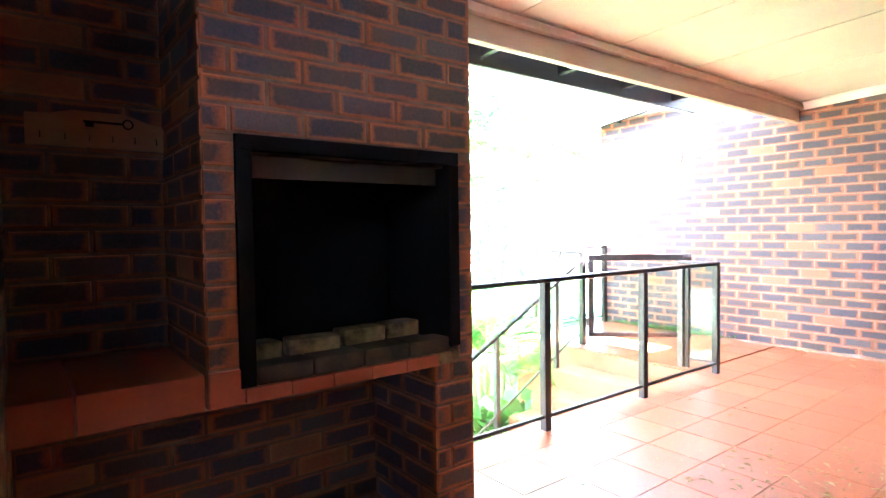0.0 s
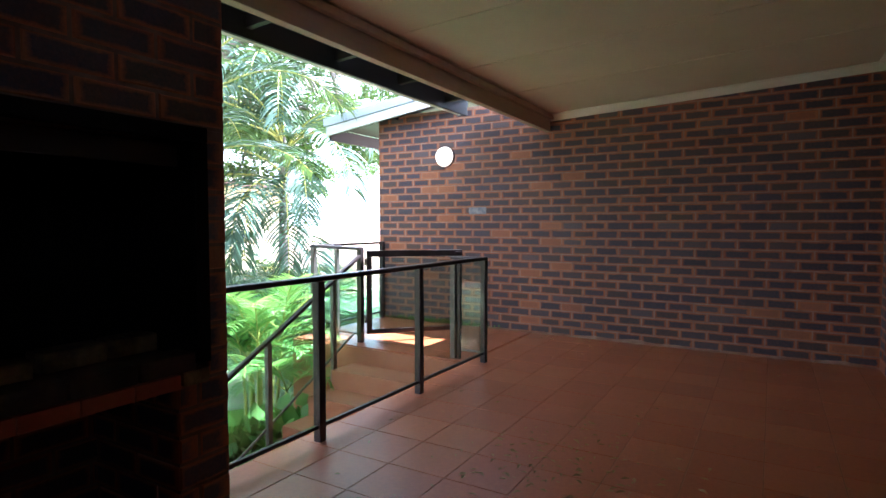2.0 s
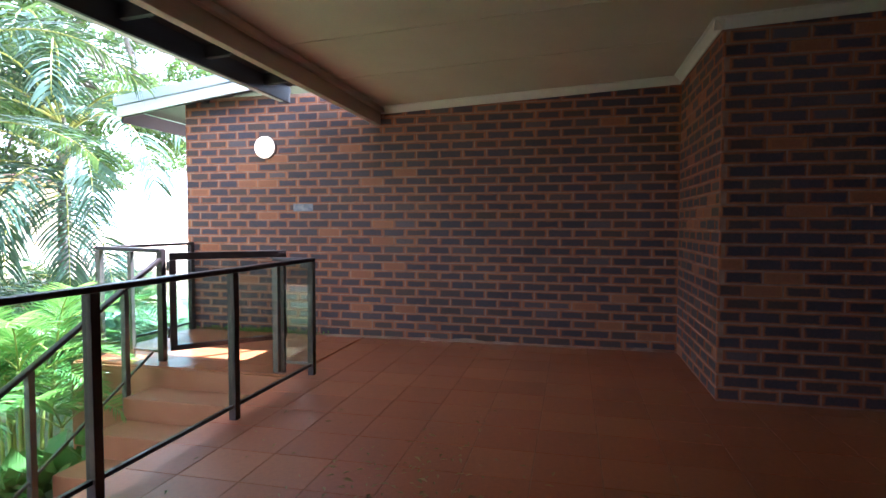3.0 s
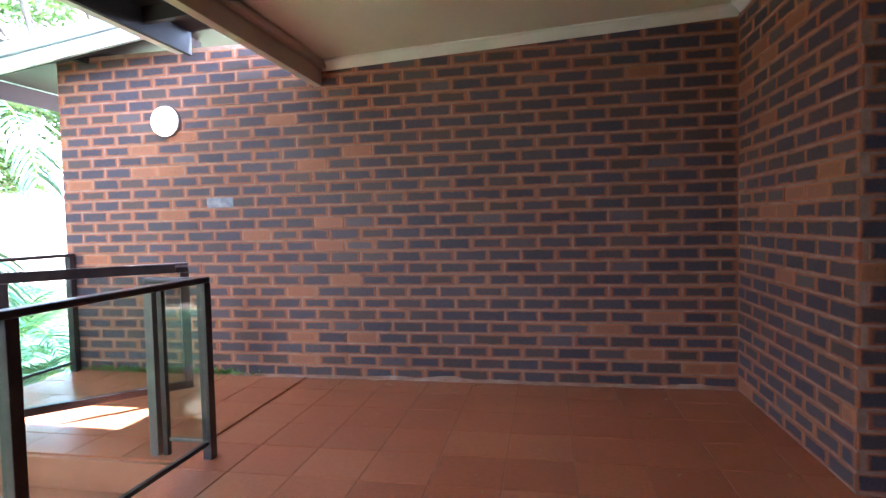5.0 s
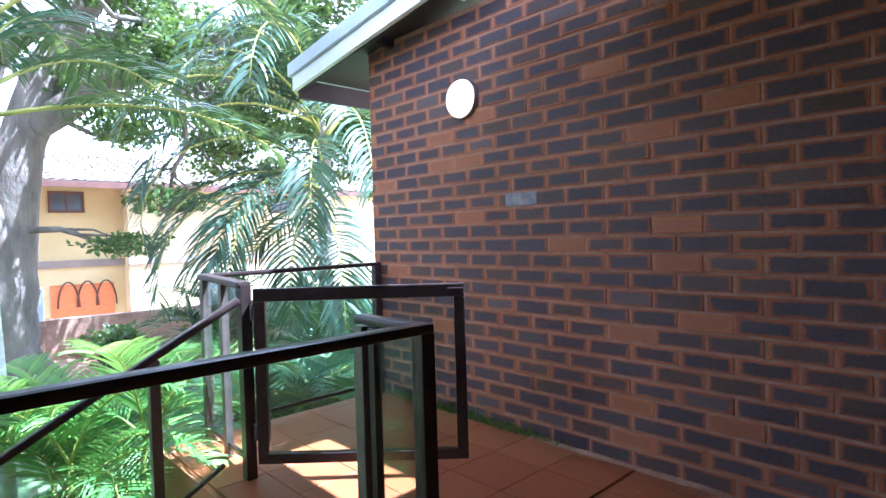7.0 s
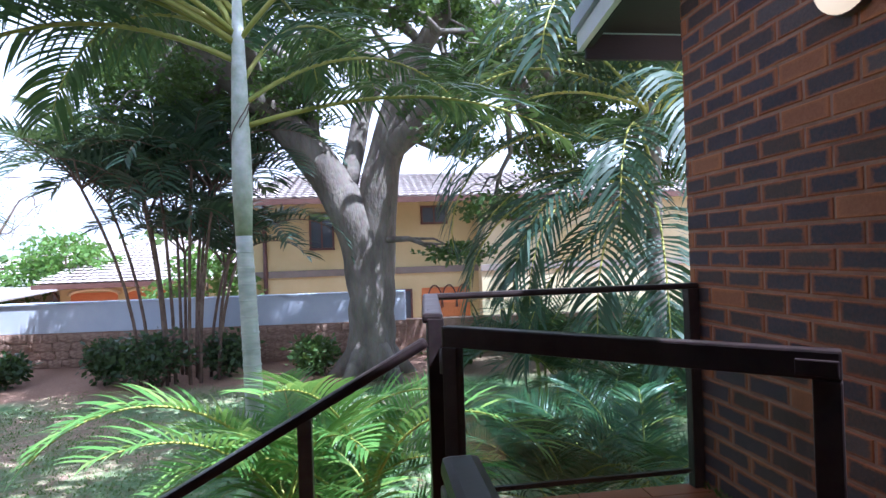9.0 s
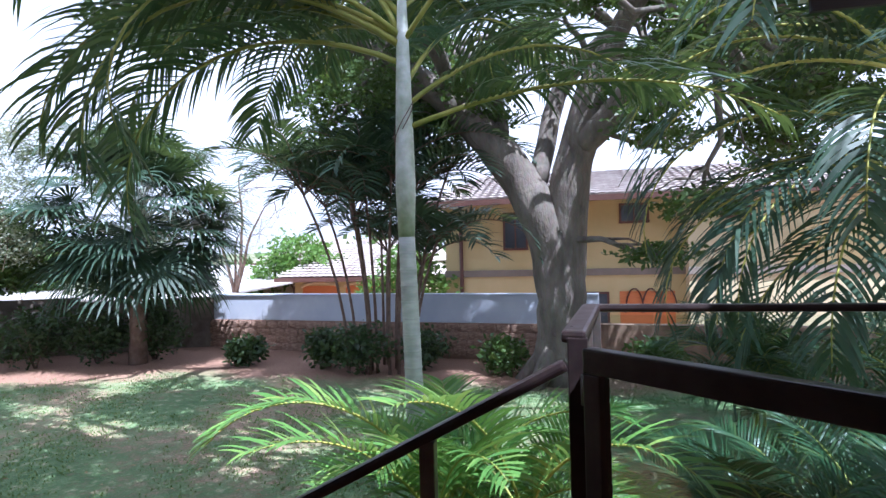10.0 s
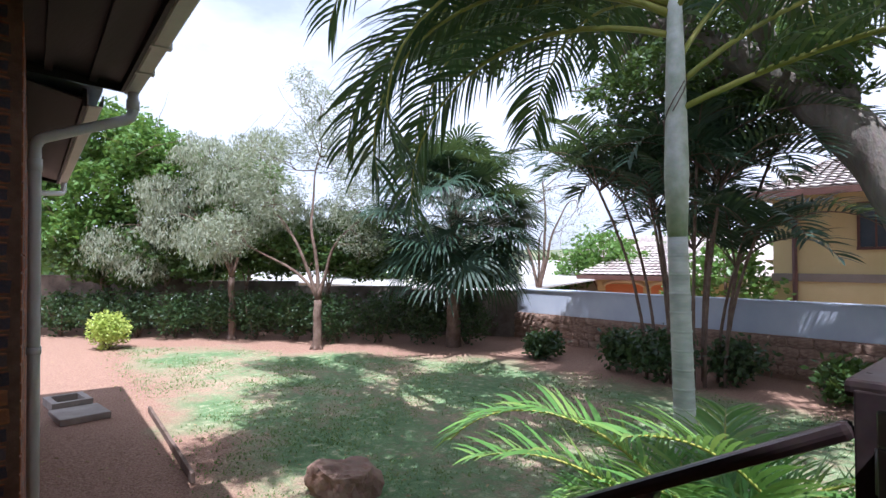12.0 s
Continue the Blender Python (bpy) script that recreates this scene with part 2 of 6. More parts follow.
M_GLASS = glass_material()
M_SOOT = plain("soot_black_steel", (0.002, 0.002, 0.002), (0.007, 0.006, 0.006), 6, 0.92, bumps=0.3)
M_SOOT.node_tree.nodes["Principled BSDF"].inputs["Specular IOR Level"].default_value = 0.15
M_SOOTBRICK = plain("sooty_hearth_masonry", (0.02, 0.013, 0.009), (0.09, 0.055, 0.032), 9, 0.9, bumps=0.6)
M_STEEL = plain("dull_grey_steel_flap", (0.035, 0.022, 0.014), (0.06, 0.04, 0.026), 5, 0.7, 0.2)
M_FIREBRICK = plain("sooty_fire_brick", (0.04, 0.025, 0.015), (0.34, 0.21, 0.09), 12, 0.9, bumps=0.5)
M_WOOD = plain("varnished_key_board", (0.32, 0.13, 0.055), (0.42, 0.19, 0.085), 6, 0.5, stretch=(0.2, 1, 1))
M_OPAL, _nt, _b = mat("opal_lamp_glass", 0.25)
_b.inputs["Base Color"].default_value = (0.78, 0.70, 0.58, 1)
_b.inputs["Emission Color"].default_value = (1.0, 0.72, 0.42, 1)
_b.inputs["Emission Strength"].default_value = 0.35
M_BARK = plain("grey_smooth_bark", (0.10, 0.085, 0.07), (0.24, 0.21, 0.175), 3, 0.9, bumps=0.8, fine=18, stretch=(1, 1, 0.4), dist=0.03)
M_BARK2 = plain("brown_thin_bark", (0.10, 0.06, 0.04), (0.23, 0.16, 0.12), 6, 0.9, bumps=0.8, fine=25, dist=0.02)
M_PALMBARK = plain("pale_palm_trunk", (0.44, 0.47, 0.41), (0.84, 0.84, 0.78), 4, 0.75, bumps=0.3, fine=30, stretch=(1, 1, 3))
M_CROWNSHAFT = plain("green_palm_crownshaft", (0.40, 0.46, 0.31), (0.86, 0.86, 0.79), 8, 0.6)
M_RACHIS = plain("yellow_green_palm_stem", (0.28, 0.30, 0.05), (0.45, 0.42, 0.09), 5, 0.5)
M_PALM = leaf_material("palm_leaf", (0.025, 0.07, 0.035), (0.055, 0.115, 0.05), 0.32, 0.2, (0.18, 0.22, 0.06))
M_PALMDARK = leaf_material("dark_palm_leaf", (0.018, 0.045, 0.034), (0.045, 0.09, 0.055), 0.5, 0.2)
M_ARECA = leaf_material("bright_palm_leaf", (0.10, 0.25, 0.065), (0.21, 0.41, 0.10), 0.32, 0.38, (0.52, 0.58, 0.15))
M_LEAF = leaf_material("broad_leaf", (0.03, 0.07, 0.02), (0.07, 0.13, 0.03), 0.45, 0.3)
M_LEAFBRIGHT = leaf_material("bright_green_leaf", (0.07, 0.17, 0.03), (0.13, 0.25, 0.05), 0.45, 0.35)
M_LIME = leaf_material("lime_bush_leaf", (0.26, 0.40, 0.06), (0.52, 0.60, 0.13), 0.5, 0.35)
M_GREY = leaf_material("grey_green_leaf", (0.19, 0.22, 0.14), (0.38, 0.41, 0.30), 0.6, 0.3)
M_HEDGE = leaf_material("dark_hedge_leaf", (0.018, 0.042, 0.016), (0.045, 0.085, 0.028), 0.45, 0.2)
M_GROUND = ground_material()
M_HOUSE = plain("ochre_house_plaster", (0.50, 0.42, 0.20), (0.58, 0.49, 0.26), 0.8, 0.9, bumps=0.1)
M_HOUSE2 = plain("cream_house_plaster", (0.56, 0.49, 0.29), (0.64, 0.57, 0.37), 0.8, 0.9, bumps=0.1)
M_BAND = plain("taupe_plaster_band", (0.20, 0.175, 0.145), (0.26, 0.225, 0.19), 2, 0.9)
M_ROOF = plain("weathered_clay_roof_tile", (0.34, 0.26, 0.23), (0.60, 0.55, 0.50), 2.5, 0.85, bumps=0.3)
M_WALLPAINT = plain("pale_blue_white_wall_paint", (0.50, 0.55, 0.64), (0.62, 0.66, 0.72), 1.2, 0.8, bumps=0.1)
M_STONE = plain("red_brown_rough_stone", (0.22, 0.13, 0.09), (0.38, 0.25, 0.18), 2.5, 0.9, bumps=0.6, fine=14, dist=0.02)
M_WALLSTONE = plain("weathered_brown_stone", (0.20, 0.12, 0.085), (0.42, 0.29, 0.21), 3.5, 0.9, bumps=0.7, fine=18, dist=0.015)
M_OLDWALL = plain("mould_stained_wall", (0.07, 0.055, 0.045), (0.30, 0.25, 0.20), 1.4, 0.95, bumps=0.3)
M_ORANGE = plain("orange_door_and_lit_porch", (0.52, 0.17, 0.05), (0.60, 0.22, 0.07), 4, 0.6, stretch=(1, 1, 6))
M_PANE = plain("dark_window_pane", (0.05, 0.07, 0.09), (0.09, 0.11, 0.13), 1, 0.08)
M_FRAME = plain("brown_window_frame", (0.09, 0.04, 0.03), (0.13, 0.06, 0.045), 4, 0.6)
M_PVC = plain("white_gutter_pvc", (0.62, 0.61, 0.58), (0.74, 0.73, 0.70), 3, 0.45, bumps=0.1)
M_PALESLAB = plain("pale_raised_slab", (0.38, 0.36, 0.33), (0.48, 0.46, 0.42), 1, 0.9)
M_DRYLEAF = leaf_material("dry_leaf", (0.16, 0.10, 0.05), (0.42, 0.30, 0.15), 0.8, 0.1)
M_GRASSBLADE = leaf_material("grass_blade", (0.10, 0.19, 0.065), (0.22, 0.32, 0.13), 0.8, 0.5, (0.46, 0.46, 0.26))
M_HILL = plain("far_hill_trees", (0.10, 0.13, 0.07), (0.22, 0.22, 0.13), 0.25, 0.95, bumps=0.8, fine=1.5, dist=0.5)

# ---- mesh helpers ----


def mesh_ob(name, bm, material, parent=None):
    me = bpy.data.meshes.new(name)
    bm.normal_update()
    bm.to_mesh(me)
    bm.free()
    me.materials.append(material)
    ob = new(name, me)
    if parent:
        ob.parent = parent
    return ob


def part(name, bm, material, parent, label=""):
    return tagged(mesh_ob(name, bm, material, parent), label=label)


def thing(name, at, label, category, group=""):
    ob = new(name)
    ob.location = at
    bpy.context.view_layer.update()
    return tagged(ob, label=label, category=category, group=group)


def structure(name, bm, material, label=""):
    return tagged(mesh_ob(name, bm, material), label=label, kind="structure")


def add_box(bm, a, b, bevel=0.0):
    """A box between two corners, with its edges bevelled if asked."""
    a, b = Vector(a), Vector(b)
    r = bmesh.ops.create_cube(bm, size=1, matrix=Matrix.Translation((a + b) / 2) @ Matrix.Diagonal((*[abs(v) for v in (b - a)], 1)))
    if bevel:
        edges = {e for v in r["verts"] for e in v.link_edges}
        bmesh.ops.bevel(bm, geom=list(edges), offset=bevel, segments=2, affect="EDGES", profile=0.6)
    return bm


def box(a, b, bevel=0.0):
    return add_box(bmesh.new(), a, b, bevel)


def add_bar(bm, p, q, w, h, bevel=0.004):
    """A bar of section w x h from p to q, its w side level."""
    p, q = Vector(p), Vector(q)
    d = q - p
    turn = d.to_track_quat("Y", "Z").to_matrix().to_4x4()
    r = bmesh.ops.create_cube(bm, size=1, matrix=Matrix.Translation((p + q) / 2) @ turn @ Matrix.Diagonal((w, d.length, h, 1)))
    if bevel:
        edges = {e for v in r["verts"] for e in v.link_edges}
        bmesh.ops.bevel(bm, geom=list(edges), offset=bevel, segments=2, affect="EDGES", profile=0.6)
    return bm


def add_tube(bm, pts, radii, sides=8, cap=True):
    """A tube through points with a radius at each."""
    rings, pts = [], [Vector(p) for p in pts]
    for i, p in enumerate(pts):
        d = (pts[min(i + 1, len(pts) - 1)] - pts[max(i - 1, 0)]).normalized()
        a = d.orthogonal().normalized() if i == 0 else (prev - d * prev.dot(d)).normalized()
        prev = a
        c = d.cross(a)
        rings.append([bm.verts.new(p + (a * math.cos(k * math.tau / sides) + c * math.sin(k * math.tau / sides)) * radii[i]) for k in range(sides)])
    for r0, r1 in zip(rings, rings[1:]):
        for k in range(sides):
            f = bm.faces.new((r0[k], r0[(k + 1) % sides], r1[(k + 1) % sides], r1[k]))
            f.smooth = True
    if cap:
        bm.faces.new(rings[0][::-1])
        bm.faces.new(rings[-1])
    return bm


def tube(pts, radii, sides=8):
    return add_tube(bmesh.new(), pts, radii, sides)


# ---- bricks ----
COURSE, BL, BH, BD, PITCH = 0.0893, 0.2315, 0.0767, 0.011, 0.244
brick_cache = {}


def brick_geometry(verts, faces, uvs, length, m, rng, full):
    """One brick slip, its face rounded in, as 5 quads round a face; its uv is in metres on the face, and off the heart at the sides."""
    b, n0 = 0.004, len(verts)
    L, H = length, BH
    j = lambda: rng.uniform(-0.0012, 0.0012)  # noqa: E731
    out = [(0, -0.012, 0), (L, -0.012, 0), (L, -0.012, H), (0, -0.012, H),
           (0, BD * 0.2, 0), (L, BD * 0.2, 0), (L, BD * 0.2, H), (0, BD * 0.2, H),
           (b, BD * 0.45 + j(), b), (L - b, BD * 0.45 + j(), b), (L - b, BD * 0.45 + j(), H - b), (b, BD * 0.45 + j(), H - b)]
    verts += [m @ Vector(v) for v in out]
    quads = [(8, 9, 10, 11)] + [(i, (i + 1) % 4, 4 + (i + 1) % 4, 4 + i) for i in range(4)] + [(4 + i, 4 + (i + 1) % 4, 8 + (i + 1) % 4, 8 + i) for i in range(4)]
    s = BL / L if L > 0.12 else 0.5
    for k, q in enumerate(quads):
        faces.append(tuple(n0 + i for i in reversed(q)))
        for i in reversed(q):
            x, _, z = out[i]
            uvs.append((x if full else x * s, z) if k == 0 else (0.0, 0.0))


def mesh_from(name, verts, faces, uvs, material):
    me = bpy.data.meshes.new(name)
    me.from_pydata(verts, [], faces)
    if uvs:
        layer = me.uv_layers.new(name="UVMap")
        layer.data.foreach_set("uv", [c for uv in uvs for c in uv])
    me.materials.append(material)
    return me


def single_brick(length, variant):
    key = (round(length, 3), variant)
    if key not in brick_cache:
        v, f, u = [], [], []
        brick_geometry(v, f, u, length, Matrix(), random.Random(variant * 7 + 1), abs(length - BL) < 0.01)
        brick_cache[key] = mesh_from("brick", v, f, u, M_BRICK)
    return brick_cache[key]


def brick_face(parent, origin, along, length, z0, z1, singles, skip=None, near=None, shift=0.0, top=None):
    """Bricks in running bond over a wall face. origin: a corner at its foot, along: its level direction, with the face's normal to
    the direction's left. Those nearest the point near are objects of their own, up to singles of them; the rest one joined mesh."""
    along = Vector(along).normalized()
    out = Vector((-along.y, along.x, 0))
    origin = Vector(origin)
    rows = round((z1 - z0) / COURSE)
    cells = []
    for r in range(rows):
        z = z0 + r * COURSE + 0.006
        x = -PITCH / 2 * (r % 2) - shift
        while x < length - 0.02:
            a, b = max(x, 0) + 0.0, min(x + BL, length)
            if b - a > 0.03 and not (skip and skip(a, b, z)) and not (top and z + BH > top((a + b) / 2)):
                cells.append((a, b - a, z))
            x += PITCH
    if near is not None:
        cells.sort(key=lambda c: (origin + along * c[0] + Vector((0, 0, c[2])) - Vector(near)).length)
    rng = random.Random(5)
    base = Matrix((( along.x, out.x, 0, 0), (along.y, out.y, 0, 0), (0, 0, 1, 0), (0, 0, 0, 1)))
    v, f, u = [], [], []
    for i, (a, ln, z) in enumerate(cells):
        m = Matrix.Translation(origin + along * a + Vector((0, 0, z)) + out * rng.uniform(-0.0015, 0.0015)) @ base @ Euler((0, 0, radians(rng.uniform(-0.35, 0.35)))).to_matrix().to_4x4()
        if i < singles:
            ob = new("brick", single_brick(ln, rng.randrange(3)))
            ob.parent, ob.matrix_basis = parent, m
        else:
            brick_geometry(v, f, u, ln, m, rng, abs(ln - BL) < 0.01)
    if v:
        ob = new("bricks", mesh_from("bricks", v, f, u, M_BRICK))
        ob.parent = parent
        tagged(ob, kind="stuff")


# ---- ground ----


def ground_z(x, y):
    z = -1.02 + 0.02 * min(max(0.0, -x), 10)
    over = (y - 16.0) + max(0.0, -x - 5.0) * 0.8
    if over > 0:
        z -= min(1.6, over * 0.7)
    far = math.hypot(x, y) - 60
    if far > 0:
        z -= min(far * 0.02, 6)
    return z + 0.03 * noise.noise(Vector((x * 0.6, y * 0.6, 0))) + 0.012 * noise.noise(Vector((x * 3, y * 3, 2)))


def build_ground():
    xs = sorted({*[round(-18 + 0.35 * i, 3) for i in range(90)], *[-1500, -600, -250, -120, -70, -45, -30, -22, 16, 22, 30, 45, 80, 200, 600, 1500]})
    ys = sorted({*[round(-3 + 0.35 * i, 3) for i in range(80)], *[-1500, -400, -100, -40, -20, -10, 28, 34, 42, 55, 80, 120, 250, 600, 1500]})
    verts = [(x, y, ground_z(x, y)) for y in ys for x in xs]
    n = len(xs)
    faces = [(j * n + i, j * n + i + 1, (j + 1) * n + i + 1, (j + 1) * n + i) for j in range(len(ys) - 1) for i in range(n - 1)]
    me = mesh_from("ground", verts, faces, None, M_GROUND)
    me.polygons.foreach_set("use_smooth", [True] * len(me.polygons))
    return tagged(new("ground", me), label="patchy green lawn over bare red soil", kind="structure")


ground = build_ground()

# ---- verandah structure ----
XA, YR, YB = 5.60, 2.50, 1.94
floor = structure("floor", box((-1.8, -2.6, -1.4), (XA, 2.62, -0.0025)), M_GROUT, "verandah floor of terracotta tiles, dull and scuffed")
landing = structure("landing_floor", box((4.0, 2.623, -1.4), (XA, 4.76, -0.012)), M_EDGE, "stair landing of terracotta tiles with painted edge")
wall_a = structure("wall_east", box((XA - 0.0, -2.6, -1.4), (XA + 0.22, 4.79, 2.62)), M_MORTAR, "flashed face brick wall with pale mortar joints")
wall_pier = structure("wall_pier", box((4.12, -2.6, -0.01), (XA - 0.0, -0.502, 2.7)), M_MORTAR, "projecting pier of flashed face brick")
# unseen back and end walls, added dark and part-high to limit light inside
structure("wall_back", box((-1.8, -2.82, -1.4), (XA + 0.2, -2.603, 2.9)), M_BRICKPLAIN, "unseen back wall added in dark brick to cut bounced light")
structure("wall_west", box((-2.0, -2.6, -1.4), (-1.803, 1.29, 2.5)), M_BRICKPLAIN, "unseen dark brick end wall added, its height set to limit light")


def ceil_z(y):
    return 2.43 + (2.36 - y) * 0.052


def sloped_slab(x0, x1, y0, y1, za, zb, thick):
    """A slab whose underside is za high at y0 and zb at y1."""
    bm = bmesh.new()
    v = [bm.verts.new(p) for p in [(x0, y0, za), (x1, y0, za), (x1, y1, zb), (x0, y1, zb), (x0, y0, za + thick), (x1, y0, za + thick), (x1, y1, zb + thick), (x0, y1, zb + thick)]]
    for q in [(3, 2, 1, 0), (4, 5, 6, 7), (0, 1, 5, 4), (1, 2, 6, 5), (2, 3, 7, 6), (3, 0, 4, 7)]:
        bm.faces.new([v[i] for i in q])
    return bm


def build_ceiling():
    bm = sloped_slab(-1.8, XA, -2.6, 2.44, ceil_z(-2.6), ceil_z(2.44), 0.04)
    for x in (4.45, 3.53, 2.62, 1.70, 0.78, -0.14):
        add_bar(bm, (x, -2.6, ceil_z(-2.6) - 0.002), (x, 2.38, ceil_z(2.38) - 0.002), 0.022, 0.006, 0.002)
    structure("ceiling", bm, M_CEIL, "cream painted ceiling boards with joint strips")


build_ceiling()


def cornice(p, q, inward):
    """A coved cornice along a wall's top from p to q, 75 mm deep."""
    p, q, n = Vector(p), Vector(q), Vector(inward)
    prof = [(0, 0), (0, -0.07), (0.012, -0.07), (0.03, -0.045), (0.055, -0.018), (0.07, -0.012), (0.07, 0)]
    bm = bmesh.new()
    ra = [bm.verts.new(p + n * a + Vector((0, 0, b))) for a, b in prof]
    rb = [bm.verts.new(q + n * a + Vector((0, 0, b))) for a, b in prof]
    k = len(prof)
    for i in range(k):
        bm.faces.new((ra[i], ra[(i + 1) % k], rb[(i + 1) % k], rb[i]))
    bm.faces.new(ra[::-1]), bm.faces.new(rb)
    bmesh.ops.recalc_face_normals(bm, faces=bm.faces)
    return structure("cornice", bm, M_CORNICE, "white painted coved cornice")


cornice((XA - 0.012, -0.49, ceil_z(-0.5)), (XA - 0.012, 2.43, ceil_z(2.43)), (-1, 0, 0))
cornice((4.05, -0.488, ceil_z(-0.5)), (XA - 0.09, -0.488, ceil_z(-0.5)), (0, 1, 0))
cornice((4.108, -2.6, ceil_z(-2.6)), (4.108, -0.43, ceil_z(-0.43)), (-1, 0, 0))

structure("beam", add_bar(bmesh.new(), (-1.8, 2.472, 2.405), (XA, 2.472, 2.405), 0.062, 0.32, 0.006), M_BEAM, "beige painted timber beam along the verandah edge")
structure("trim", add_bar(bmesh.new(), (-1.8, 2.415, 2.395), (XA, 2.415, 2.395), 0.05, 0.05, 0.01), M_BEAM, "beige cover strip between beam and ceiling")


def build_eave():
    roof = thing("verandah_roof", (2, 3, 2.5), "low sloped verandah roof with dark underside", "roof")
    inv = Matrix.Translation((-2, -3, -2.5))

    def add(name, bm, material, label=""):
        bm.transform(inv)
        return part(name, bm, material, roof, label)
    add("roof_sheet", sloped_slab(-2.4, 5.25, -2.9, 3.36, 3.05, 2.62, 0.03), M_SHEET, "pale metal roof sheet")
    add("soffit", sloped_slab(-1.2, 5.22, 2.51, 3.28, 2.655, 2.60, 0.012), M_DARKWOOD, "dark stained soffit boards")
    add("fascia", add_bar(bmesh.new(), (1.78, 3.30, 2.545), (5.24, 3.30, 2.545), 0.03, 0.21, 0.004), M_DARKWOOD, "dark timber fascia board")
    for i in range(4):
        x = 4.75 - i * 0.85
        add("rafter", add_bar(bmesh.new(), (x, 2.51, 2.60), (x, 3.28, 2.55), 0.05, 0.10, 0.004), M_DARKWOOD)
    bm = bmesh.new()
    prof = [(0, 0.1), (0, 0.01), (0.012, 0), (0.09, 0), (0.10, 0.012), (0.10, 0.1), (0.094, 0.1), (0.092, 0.016), (0.088, 0.008), (0.014, 0.008), (0.008, 0.014), (0.008, 0.1)]
    for x0, x1 in ((1.78, 5.24),):
        ra = [bm.verts.new((x0, 3.32 + a, 2.46 + b)) for a, b in prof]
        rb = [bm.verts.new((x1, 3.32 + a, 2.46 + b)) for a, b in prof]
        for i in range(len(prof)):
            j = (i + 1) % len(prof)
            bm.faces.new((ra[i], ra[j], rb[j], rb[i]))
        bm.faces.new(ra[::-1]), bm.faces.new(rb)
    add("gutter", bm, M_PVC, "white painted gutter")
    return roof


build_eave()


# the wing runs off at 9.3 degrees from the verandah: u along it, v outwards
WING_A = radians(9.3)
WING_U, WING_V = Vector((-math.cos(WING_A), math.sin(WING_A), 0)), Vector((math.sin(WING_A), math.cos(WING_A), 0))


def wing_at(u, v, z=0.0):
    return Vector((0.97, 3.20, z)) + WING_U * u + WING_V * v


def wing_mesh(bm):
    """Turns a mesh drawn in (u, v, z) into the wing's place."""
    for p in bm.verts:
        p.co = wing_at(*p.co)
    bmesh.ops.reverse_faces(bm, faces=bm.faces)
    return bm


def wing_slab(u0, u1, v0, v1, za, zb, thick):
    return wing_mesh(sloped_slab(u0, u1, v0, v1, za, zb, thick))


def gutter_section(u0, u1, v, z):
    """An open box gutter with rolled lip and brackets."""
    bm = bmesh.new()
    prof = [(0, 0.085), (0, 0.01), (0.012, 0), (0.085, 0), (0.096, 0.012), (0.10, 0.085), (0.092, 0.085), (0.088, 0.016), (0.08, 0.008), (0.014, 0.008), (0.008, 0.014), (0.008, 0.085)]
    ra = [bm.verts.new((u0, v + a, z + b)) for a, b in prof]
    rb = [bm.verts.new((u1, v + a, z + b)) for a, b in prof]
    for i in range(len(prof)):
        j = (i + 1) % len(prof)
        bm.faces.new((ra[j], ra[i], rb[i], rb[j]))
    bm.faces.new(ra), bm.faces.new(rb[::-1])
    return wing_mesh(bm)


def build_downpipe():
    foot = wing_at(1.03, 0.055, -1.1)
    ob = thing("downpipe", foot, "white painted round downpipe on the dark brick wall of the wing", "downpipe")
    inv = Matrix.Translation(-foot)
    a, b = wing_at(1.03, 0.055), wing_at(1.10, 0.62)
    path = [(a.x, a.y, -1.1), (a.x, a.y, 1.90), (a.x, a.y, 1.96)] + [tuple(a.lerp(b, f) + Vector((0, 0, z))) for f, z in ((0.03, 2.0), (0.08, 2.025), (0.92, 2.22), (0.97, 2.24), (1.0, 2.28))] + [(b.x, b.y, 2.42)]
    for nm, pts, rad in (("pipe", path, 0.036), ("collar", [(a.x, a.y, 1.80), (a.x, a.y, 1.88)], 0.042), ("collar", [(a.x, a.y, 0.62), (a.x, a.y, 0.67)], 0.042), ("collar", [(b.x, b.y, 2.30), (b.x, b.y, 2.37)], 0.043)):
        bm = tube(pts, [rad] * len(pts), 16)
        bm.transform(inv)
        part(nm, bm, M_PVC, ob)


build_downpipe()


